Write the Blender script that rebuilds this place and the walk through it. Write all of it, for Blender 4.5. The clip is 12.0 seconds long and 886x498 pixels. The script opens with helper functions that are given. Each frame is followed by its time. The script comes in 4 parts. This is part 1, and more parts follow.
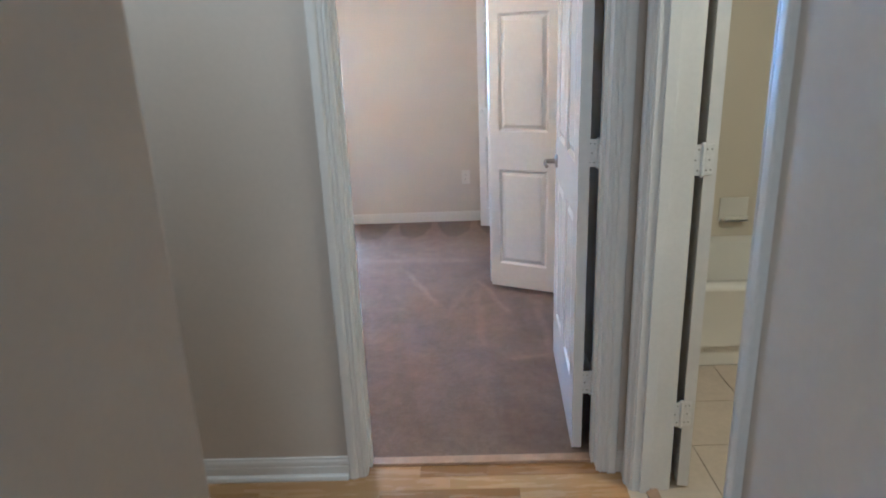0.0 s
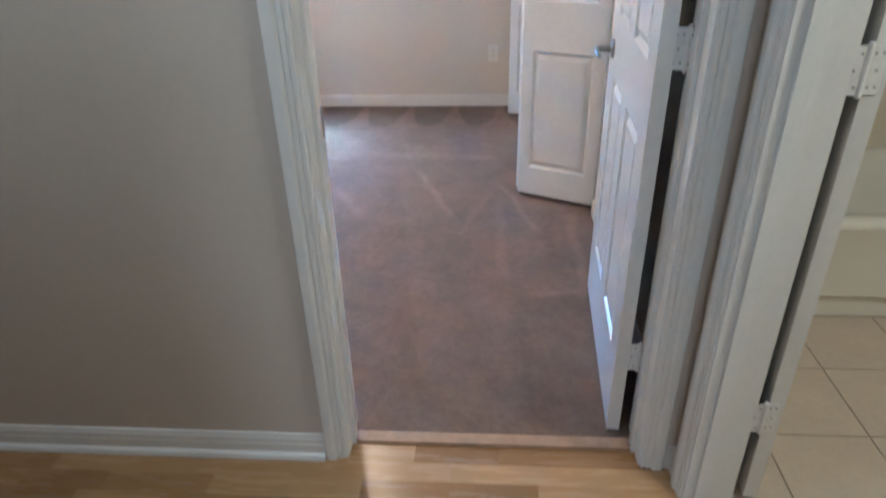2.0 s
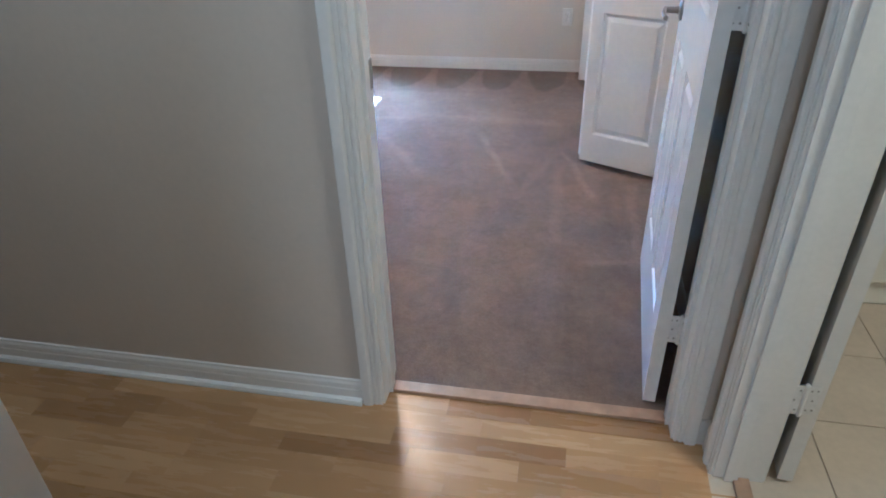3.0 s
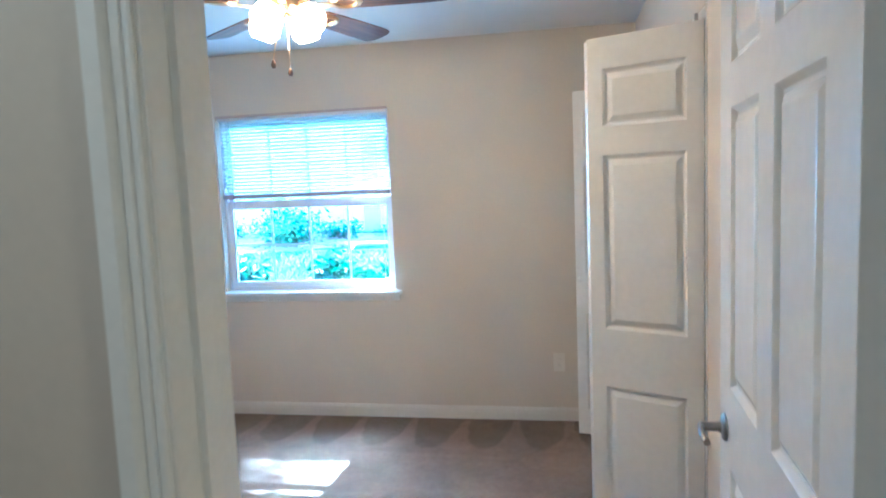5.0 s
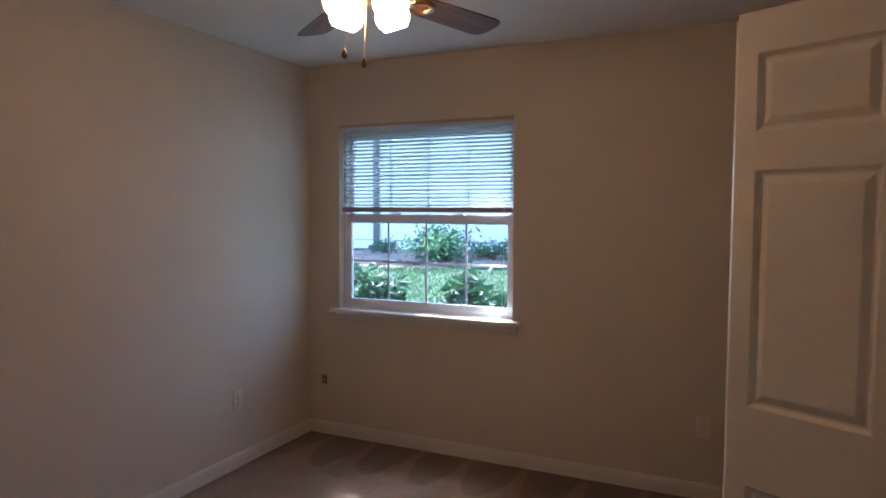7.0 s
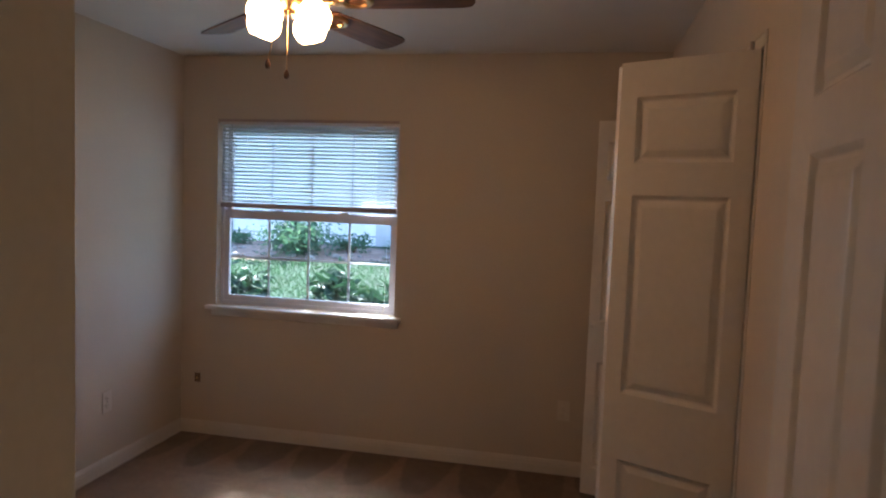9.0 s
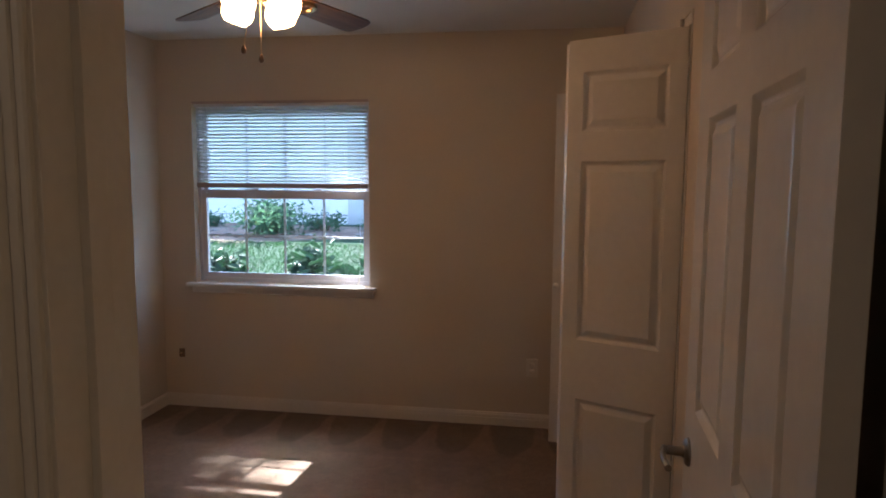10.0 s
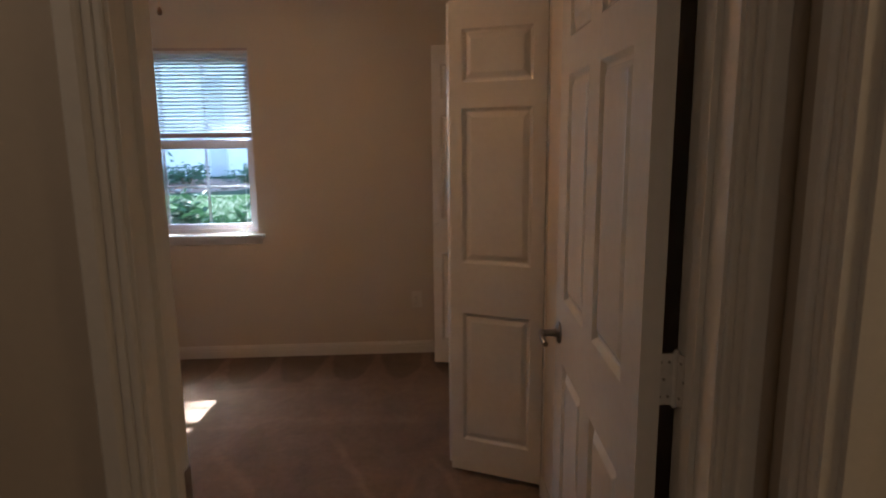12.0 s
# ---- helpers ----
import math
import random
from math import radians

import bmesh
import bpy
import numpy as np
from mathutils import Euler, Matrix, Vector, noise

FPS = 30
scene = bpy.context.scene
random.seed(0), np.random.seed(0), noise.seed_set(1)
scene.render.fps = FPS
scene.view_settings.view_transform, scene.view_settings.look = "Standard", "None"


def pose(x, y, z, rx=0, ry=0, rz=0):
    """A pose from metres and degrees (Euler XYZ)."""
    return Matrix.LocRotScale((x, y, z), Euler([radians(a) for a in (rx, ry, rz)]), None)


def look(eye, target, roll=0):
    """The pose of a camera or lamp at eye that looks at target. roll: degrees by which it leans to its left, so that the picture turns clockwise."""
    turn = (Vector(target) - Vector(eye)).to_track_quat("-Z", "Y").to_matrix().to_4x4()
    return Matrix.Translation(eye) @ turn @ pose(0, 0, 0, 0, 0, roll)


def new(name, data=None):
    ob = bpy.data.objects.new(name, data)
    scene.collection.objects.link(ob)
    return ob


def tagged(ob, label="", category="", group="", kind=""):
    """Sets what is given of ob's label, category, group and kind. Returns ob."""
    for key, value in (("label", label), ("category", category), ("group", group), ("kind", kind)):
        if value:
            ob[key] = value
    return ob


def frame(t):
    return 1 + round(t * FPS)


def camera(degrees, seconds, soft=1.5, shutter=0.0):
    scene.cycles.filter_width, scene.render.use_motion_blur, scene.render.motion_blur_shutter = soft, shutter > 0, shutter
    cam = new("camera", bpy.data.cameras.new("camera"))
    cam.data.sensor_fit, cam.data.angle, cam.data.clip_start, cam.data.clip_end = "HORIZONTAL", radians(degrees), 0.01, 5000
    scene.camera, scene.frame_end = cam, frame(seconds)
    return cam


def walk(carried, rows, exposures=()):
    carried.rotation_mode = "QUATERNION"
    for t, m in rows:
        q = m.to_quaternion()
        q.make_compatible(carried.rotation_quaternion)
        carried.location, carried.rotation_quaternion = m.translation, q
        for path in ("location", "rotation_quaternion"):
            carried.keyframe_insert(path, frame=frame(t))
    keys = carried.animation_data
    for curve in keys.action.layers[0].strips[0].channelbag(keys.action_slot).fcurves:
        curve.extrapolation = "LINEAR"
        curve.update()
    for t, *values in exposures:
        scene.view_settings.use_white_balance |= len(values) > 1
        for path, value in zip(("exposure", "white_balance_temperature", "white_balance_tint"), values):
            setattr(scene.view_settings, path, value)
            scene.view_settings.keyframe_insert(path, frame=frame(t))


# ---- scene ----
cam = camera(69.0, 12.0, soft=1.8, shutter=0.5)
PATH = [
    (0, (0.357, -1.992, 1.462), (0.304, -0.087, 0.855), -2.3),
    (0.5, (0.376, -1.698, 1.489), (0.362, 0.193, 0.839), -2.8),
    (1, (0.409, -1.472, 1.495), (0.135, 0.424, 0.92), -1.2),
    (1.5, (0.372, -1.356, 1.478), (0.17, 0.5, 0.762), -2.3),
    (2, (0.386, -1.354, 1.416), (0.254, 0.388, 0.442), -1.5),
    (2.5, (0.432, -1.373, 1.396), (0.236, 0.319, 0.348), -0.3),
    (3, (0.46, -1.372, 1.395), (0.121, 0.294, 0.342), -1.6),
    (3.5, (0.443, -1.316, 1.42), (0.134, 0.453, 0.539), -1.3),
    (3.7, (0.425, -1.197, 1.438), (0.182, 0.646, 0.702), -0.3),
    (5.3, (0.429, -0.561, 1.525), (0.071, 1.401, 1.38), -2.5),
    (5.5, (0.428, -0.462, 1.528), (0.099, 1.507, 1.403), -1.5),
    (6, (0.43, -0.245, 1.554), (0.081, 1.721, 1.447), -2.5),
    (6.5, (0.509, -0.179, 1.519), (-0.152, 1.708, 1.468), 2.2),
    (6.7, (0.565, -0.166, 1.493), (-0.268, 1.648, 1.37), 0.2),
    (8.3, (0.503, -0.275, 1.558), (-0.27, 1.57, 1.515), 1.8),
    (8.5, (0.465, -0.292, 1.57), (-0.155, 1.609, 1.523), 0.6),
    (9, (0.418, -0.39, 1.552), (0.03, 1.568, 1.416), 2.2),
    (9.5, (0.462, -0.505, 1.522), (0.148, 1.461, 1.333), 2.1),
    (10, (0.471, -0.593, 1.527), (0.167, 1.373, 1.323), 0.4),
    (10.5, (0.399, -0.628, 1.543), (0.309, 1.364, 1.383), 1.2),
    (11, (0.304, -0.699, 1.532), (0.421, 1.291, 1.365), -0.3),
    (11.5, (0.3, -0.799, 1.524), (0.551, 1.165, 1.242), 0.3),
    (12, (0.369, -0.915, 1.52), (0.479, 1.049, 1.157), -0.6),
]
EXPOSURES = [(0, 5.28, 3620, -5), (2.6, 5.35, 3510, -5), (3.7, 5.42, 3400, -6), (5.3, 4.68, 3720, -11), (6.0, 3.76, 4090, -4), (6.7, 2.95, 4940, 7), (8.3, 2.66, 5680, 11), (10.5, 2.57, 5620, 11), (12, 2.73, 5580, 9)]
walk(cam, [(t, look(eye, target, roll)) for t, eye, target, roll in PATH], EXPOSURES)

# ---- world and lights ----
SUN_EL, SUN_AZ = 52.0, 5.0      # degrees above the horizon; from +y towards +x
world = bpy.data.worlds.new("sky")
scene.world = world
world.use_nodes = True
wn = world.node_tree.nodes
sky = wn.new("ShaderNodeTexSky")
sky.sky_type, sky.sun_disc = "NISHITA", False
sky.sun_elevation, sky.sun_rotation = radians(SUN_EL), radians(SUN_AZ)
world.node_tree.links.new(sky.outputs[0], wn["Background"].inputs[0])
wn["Background"].inputs[1].default_value = 0.15

sun = new("sun", bpy.data.lights.new("sun", "SUN"))
sun.data.energy, sun.data.angle, sun.data.color = 4.7, radians(0.9), (1.0, 0.95, 0.88)
sd = Vector((math.sin(radians(SUN_AZ)) * math.cos(radians(SUN_EL)), math.cos(radians(SUN_AZ)) * math.cos(radians(SUN_EL)), math.sin(radians(SUN_EL))))
sun.matrix_world = look(sd * 30, (0, 0, 0))


def area(name, eye, target, sx, sy, power, color):
    ob = new(name, bpy.data.lights.new(name, "AREA"))
    ob.data.shape, ob.data.size, ob.data.size_y = "RECTANGLE", sx, sy
    ob.data.energy, ob.data.color = power, color
    ob.matrix_world = look(eye, target)
    return ob


# added fill lamp in an invented opening behind the walker, standing in for daylight
area("hall_back_fill", (0.36, -4.28, 1.45), (0.36, 0, 1.45), 0.9, 1.3, 0.42, (1.0, 0.71, 0.47))
# added fill light at the hall ceiling, round the corner; no fixture known
area("hall_fill", (-0.45, -0.58, 2.39), (-0.45, -0.58, 0), 0.24, 0.24, 0.19, (1.0, 0.70, 0.44))
# bathroom lamp over the vanity, out of view
area("bathroom_lamp", (1.85, -0.80, 2.25), (1.6, -0.1, 0.6), 0.45, 0.25, 0.49, (1.0, 0.62, 0.30))

# skylight in the bedroom window's opening
area("daylight_window", (-1.2, 3.342, 1.42), (-1.2, 0, 1.42), 1.12, 1.06, 0.255, (0.58, 0.80, 1.0))

HALL_W, ROOM_W = -0.045, 0.086        # the two faces of the wall with the bedroom door
LEFT_X, FAR_Y, CEIL = -2.035, 3.35, 2.43
SIDE_IN, SIDE_OUT = 0.910, 1.028      # the wall shared by hall, bedroom and bathroom
DOOR_X0, DOOR_X1, DOOR_H = 0.003, 0.815, 2.045
BATH_Y0, BATH_Y1 = -0.825, -0.160      # bathroom doorway
CL_Y0, CL_Y1, CL_H = 1.53, 3.16, 2.06  # closet opening
WX0, WX1, WZ0, WZ1 = -1.795, -0.610, 0.862, 2.035  # window opening
HL_X, HL_Y = -0.15, -0.94             # end of the wall on the walker's left
CARPET = 0.010


# ---- materials ----
def mat(name, base, rough=0.5, metal=0.0, grain=None, bump=None, spec=None, emit=None, coat=0.0):
    """grain: list of (scale, amount, detail) brightness noises; bump: list of (scale, strength, distance)."""
    m = bpy.data.materials.new(name)
    m.use_nodes = True
    nt = m.node_tree
    b = nt.nodes["Principled BSDF"]
    b.inputs["Roughness"].default_value = rough
    b.inputs["Metallic"].default_value = metal
    b.inputs["Base Color"].default_value = (*base, 1)
    if spec is not None:
        b.inputs["Specular IOR Level"].default_value = spec
    if coat:
        b.inputs["Coat Weight"].default_value = coat
        b.inputs["Coat Roughness"].default_value = 0.15
    if emit:
        b.inputs["Emission Color"].default_value = (*emit[0], 1)
        b.inputs["Emission Strength"].default_value = emit[1]
    tc = nt.nodes.new("ShaderNodeTexCoord")
    if grain:
        last = None
        for scale, amount, detail in grain:
            n = nt.nodes.new("ShaderNodeTexNoise")
            n.inputs["Scale"].default_value, n.inputs["Detail"].default_value = scale, detail
            nt.links.new(tc.outputs["Object"], n.inputs["Vector"])
            r = nt.nodes.new("ShaderNodeMapRange")
            r.inputs["From Min"].default_value, r.inputs["From Max"].default_value = 0.3, 0.7
            r.inputs["To Min"].default_value, r.inputs["To Max"].default_value = 1 - amount, 1 + amount
            nt.links.new(n.outputs["Fac"], r.inputs["Value"])
            if last is None:
                last = r.outputs["Result"]
            else:
                mu = nt.nodes.new("ShaderNodeMath")
                mu.operation = "MULTIPLY"
                nt.links.new(last, mu.inputs[0])
                nt.links.new(r.outputs["Result"], mu.inputs[1])
                last = mu.outputs[0]
        mix = nt.nodes.new("ShaderNodeVectorMath")
        mix.operation = "SCALE"
        mix.inputs[0].default_value = base
        nt.links.new(last, mix.inputs["Scale"])
        nt.links.new(mix.outputs[0], b.inputs["Base Color"])
    if bump:
        prev = None
        for scale, strength, dist in bump:
            n = nt.nodes.new("ShaderNodeTexNoise")
            n.inputs["Scale"].default_value, n.inputs["Detail"].default_value = scale, 4
            nt.links.new(tc.outputs["Object"], n.inputs["Vector"])
            bp = nt.nodes.new("ShaderNodeBump")
            bp.inputs["Strength"].default_value, bp.inputs["Distance"].default_value = strength, dist
            nt.links.new(n.outputs["Fac"], bp.inputs["Height"])
            if prev:
                nt.links.new(prev, bp.inputs["Normal"])
            prev = bp.outputs["Normal"]
        nt.links.new(prev, b.inputs["Normal"])
    return m


def nodes_of(m):
    return m.node_tree, m.node_tree.nodes["Principled BSDF"]


def math_node(nt, op, a, b=None, c=None):
    n = nt.nodes.new("ShaderNodeMath")
    n.operation = op
    for i, v in enumerate((a, b, c)):
        if v is None:
            continue
        if isinstance(v, (int, float)):
            n.inputs[i].default_value = v
        else:
            nt.links.new(v, n.inputs[i])
    return n.outputs[0]


def noise_node(nt, vec, scale, detail=3, rough=0.5):
    n = nt.nodes.new("ShaderNodeTexNoise")
    n.inputs["Scale"].default_value, n.inputs["Detail"].default_value, n.inputs["Roughness"].default_value = scale, detail, rough
    nt.links.new(vec, n.inputs["Vector"])
    return n.outputs["Fac"]


def ramp_node(nt, fac, lo, hi, a, b):
    r = nt.nodes.new("ShaderNodeMapRange")
    r.inputs["From Min"].default_value, r.inputs["From Max"].default_value = lo, hi
    r.inputs["To Min"].default_value, r.inputs["To Max"].default_value = a, b
    nt.links.new(fac, r.inputs["Value"])
    return r.outputs["Result"]


PAINT = mat("wall_paint", (0.60, 0.542, 0.46), 0.62, grain=[(1.3, 0.035, 3), (60, 0.015, 2)], bump=[(210, 0.12, 0.0012), (2.2, 0.05, 0.004)])
CEILING = mat("ceiling_paint", (0.74, 0.73, 0.70), 0.85, grain=[(2.0, 0.03, 3)], bump=[(120, 0.35, 0.003)])
TRIM = mat("trim_paint", (0.78, 0.765, 0.73), 0.33, grain=[(4, 0.03, 3), (70, 0.02, 2)], bump=[(45, 0.04, 0.001)])
DOORP = mat("door_paint", (0.79, 0.775, 0.745), 0.20, grain=[(3, 0.025, 3), (40, 0.02, 2)], bump=[(30, 0.05, 0.001), (260, 0.05, 0.0004)])
NICKEL = mat("brushed_nickel", (0.30, 0.28, 0.255), 0.30, 1.0, grain=[(80, 0.08, 2)])
HINGE = mat("painted_hinge", (0.75, 0.74, 0.72), 0.35, 0.0, grain=[(90, 0.06, 3)])
SCREW = mat("screw_head", (0.36, 0.35, 0.33), 0.4, 0.9)
PLATE = mat("outlet_plastic", (0.68, 0.64, 0.57), 0.35, grain=[(20, 0.02, 2)])
SLOT = mat("dark_slot", (0.02, 0.02, 0.02), 0.6)
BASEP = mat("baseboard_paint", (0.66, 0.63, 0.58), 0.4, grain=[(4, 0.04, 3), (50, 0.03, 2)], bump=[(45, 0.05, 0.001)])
# blue glare of the window is tinted into the white vinyl and slats
VINYL = mat("window_vinyl", (0.72, 0.75, 0.83), 0.35, grain=[(6, 0.02, 2)])
SLAT = mat("blind_slat", (0.74, 0.76, 0.82), 0.4, grain=[(9, 0.03, 2)])
# the dark of the backlit rails is put into this mauve brown
RAIL = mat("blind_rail", (0.42, 0.36, 0.36), 0.45, grain=[(14, 0.05, 2)])
CORD = mat("blind_cord", (0.70, 0.70, 0.68), 0.8)
STRIP = mat("threshold_strip", (0.40, 0.27, 0.17), 0.4, grain=[(30, 0.12, 4)])
BRASS = mat("fan_brass", (0.62, 0.45, 0.24), 0.28, 1.0, grain=[(30, 0.05, 2)])
MOTOR = mat("fan_motor_bronze", (0.16, 0.10, 0.07), 0.35, 0.6, grain=[(20, 0.05, 2)])
TUB = mat("tub_enamel", (0.80, 0.77, 0.68), 0.18, grain=[(4, 0.02, 2)])
BATHWALL = mat("bathroom_wall", (0.70, 0.64, 0.50), 0.5, grain=[(2, 0.03, 3)], bump=[(180, 0.1, 0.001)])
GROUT = mat("tile_grout", (0.40, 0.345, 0.28), 0.85, grain=[(25, 0.1, 3)])
SUBFLOOR = mat("subfloor", (0.16, 0.11, 0.07), 0.8, grain=[(10, 0.1, 2)])
SHADE = mat("opal_glass_shade", (0.9, 0.88, 0.82), 0.25, grain=[(20, 0.02, 2)], emit=((1.0, 0.50, 0.20), 3.95))
SIDING = mat("house_siding", (0.86, 0.86, 0.85), 0.6, grain=[(1.5, 0.06, 3)])
ROOF = mat("roof_shingle", (0.13, 0.12, 0.115), 0.9, grain=[(9, 0.2, 4)])
MULCH = mat("mulch", (0.30, 0.215, 0.175), 0.95, grain=[(3, 0.25, 4), (40, 0.4, 4)], bump=[(50, 0.6, 0.03)])
BARK = mat("shrub_bark", (0.13, 0.09, 0.06), 0.9, grain=[(30, 0.2, 3)])

# clear pane
GLASS = bpy.data.materials.new("window_glass")
GLASS.use_nodes = True
gn, gb = nodes_of(GLASS)
gb.inputs["Transmission Weight"].default_value, gb.inputs["Roughness"].default_value = 1.0, 0.0
gb.inputs["IOR"].default_value, gb.inputs["Base Color"].default_value = 1.45, (0.95, 0.98, 0.98, 1)


def leaf_material(name, base, through_part=0.55):
    """Leaves that let part of the light through."""
    m = mat(name, base, 0.5, grain=[(2.5, 0.25, 3)])
    nt, b = nodes_of(m)
    tr = nt.nodes.new("ShaderNodeBsdfTranslucent")
    tr.inputs["Color"].default_value = (base[0] * 1.5, base[1] * 1.5, base[2] * 1.1, 1)
    mx = nt.nodes.new("ShaderNodeMixShader")
    mx.inputs[0].default_value = through_part
    out = nt.nodes["Material Output"]
    nt.links.new(b.outputs[0], mx.inputs[1])
    nt.links.new(tr.outputs[0], mx.inputs[2])
    nt.links.new(mx.outputs[0], out.inputs["Surface"])
    return m


# slats carry the same blue glare tint in their colour
SLAT_T = leaf_material("blind_slat_vinyl", (0.64, 0.66, 0.74), 0.3)
LEAF = leaf_material("shrub_leaf", (0.075, 0.155, 0.105))
LEAF_B = leaf_material("low_plant_leaf", (0.024, 0.062, 0.036), 0.25)
GRASS = mat("lawn_grass", (0.009, 0.044, 0.016), 0.8, grain=[(0.9, 0.35, 4), (5, 0.35, 4), (22, 0.35, 4)], bump=[(30, 0.5, 0.03)])


GRASS_BLADE = leaf_material("grass_blade", (0.026, 0.076, 0.034), 0.6)


def wood_plank_material():
    """Maple laminate strips: each strip has its own tone, with fine grain along its length."""
    m = bpy.data.materials.new("maple_laminate")
    m.use_nodes = True
    nt, b = nodes_of(m)
    info = nt.nodes.new("ShaderNodeObjectInfo")
    tc = nt.nodes.new("ShaderNodeTexCoord")
    mp = nt.nodes.new("ShaderNodeMapping")
    mp.inputs["Scale"].default_value = (3.0, 22, 10)
    comb = nt.nodes.new("ShaderNodeCombineXYZ")
    off = math_node(nt, "MULTIPLY", info.outputs["Random"], 37.0)
    nt.links.new(off, comb.inputs[0])
    nt.links.new(off, comb.inputs[1])
    nt.links.new(tc.outputs["Object"], mp.inputs["Vector"])
    nt.links.new(comb.outputs[0], mp.inputs["Location"])
    g = noise_node(nt, mp.outputs[0], 1.0, 6, 0.6)
    big = noise_node(nt, mp.outputs[0], 0.25, 2)
    cr = nt.nodes.new("ShaderNodeValToRGB")
    e = cr.color_ramp.elements
    e[0].position, e[0].color = 0.0, (0.285, 0.165, 0.060, 1)
    e[1].position, e[1].color = 1.0, (0.475, 0.310, 0.132, 1)
    mid = e.new(0.35)
    mid.color = (0.375, 0.230, 0.090, 1)
    mid2 = e.new(0.7)
    mid2.color = (0.425, 0.268, 0.108, 1)
    nt.links.new(info.outputs["Random"], cr.inputs["Fac"])
    k = math_node(nt, "MULTIPLY", ramp_node(nt, g, 0.3, 0.7, 0.95, 1.04), ramp_node(nt, big, 0.3, 0.7, 0.93, 1.06))
    sc = nt.nodes.new("ShaderNodeVectorMath")
    sc.operation = "SCALE"
    nt.links.new(cr.outputs["Color"], sc.inputs[0])
    nt.links.new(k, sc.inputs["Scale"])
    nt.links.new(sc.outputs[0], b.inputs["Base Color"])
    nt.links.new(ramp_node(nt, g, 0.3, 0.7, 0.22, 0.32), b.inputs["Roughness"])
    bp = nt.nodes.new("ShaderNodeBump")
    bp.inputs["Strength"].default_value, bp.inputs["Distance"].default_value = 0.06, 0.001
    nt.links.new(g, bp.inputs["Height"])
    nt.links.new(bp.outputs[0], b.inputs["Normal"])
    return m


PLANK = wood_plank_material()
JACKPLATE = mat("brown_plastic", (0.20, 0.135, 0.09), 0.4, grain=[(30, 0.08, 2)])


def tile_material():
    m = mat("ceramic_tile", (0.60, 0.51, 0.39), 0.3, grain=[(5, 0.06, 4), (45, 0.04, 3)], bump=[(25, 0.05, 0.001)])
    return m


TILE = tile_material()


def blade_material():
    m = bpy.data.materials.new("fan_blade_wood")
    m.use_nodes = True
    nt, b = nodes_of(m)
    tc = nt.nodes.new("ShaderNodeTexCoord")
    mp = nt.nodes.new("ShaderNodeMapping")
    mp.inputs["Scale"].default_value = (3, 45, 10)
    nt.links.new(tc.outputs["Object"], mp.inputs["Vector"])
    g = noise_node(nt, mp.outputs[0], 1.0, 5)
    cr = nt.nodes.new("ShaderNodeValToRGB")
    cr.color_ramp.elements[0].color, cr.color_ramp.elements[1].color = (0.06, 0.028, 0.016, 1), (0.17, 0.085, 0.05, 1)
    cr.color_ramp.elements[0].position, cr.color_ramp.elements[1].position = 0.3, 0.75
    nt.links.new(g, cr.inputs["Fac"])
    nt.links.new(cr.outputs["Color"], b.inputs["Base Color"])
    b.inputs["Roughness"].default_value = 0.55
    return m


BLADE = blade_material()


CARPET_SEAMS = (((0.44, 1.95), (0.66, 1.27), 0.030, 0.16), ((0.44, 1.80), (0.47, 0.86), 0.035, 0.10), ((-0.02, 2.12), (0.24, 1.43), 0.030, 0.16),
                ((0.44, 1.90), (0.26, 1.30), 0.030, 0.08), ((0.53, 0.80), (0.80, 0.82), 0.030, 0.12), ((0.80, 1.55), (0.775, 0.80), 0.035, 0.14),
                ((-0.60, 2.05), (-0.19, 1.45), 0.040, 0.10), ((-0.40, 2.35), (0.45, 2.30), 0.060, 0.08), ((-1.10, 2.10), (-0.80, 1.20), 0.040, 0.10))
# the last two are brushed nap with the window's sheen painted in
CARPET_NAP_AND_SHEEN = ((0.47, 0.84, 0.05, 0.80, -0.15), (0.62, 0.95, 1.00, 1.60, -0.10), (-2.00, 0.60, 2.22, 2.80, 0.15), (-2.00, 0.30, 1.60, 2.30, 0.06))


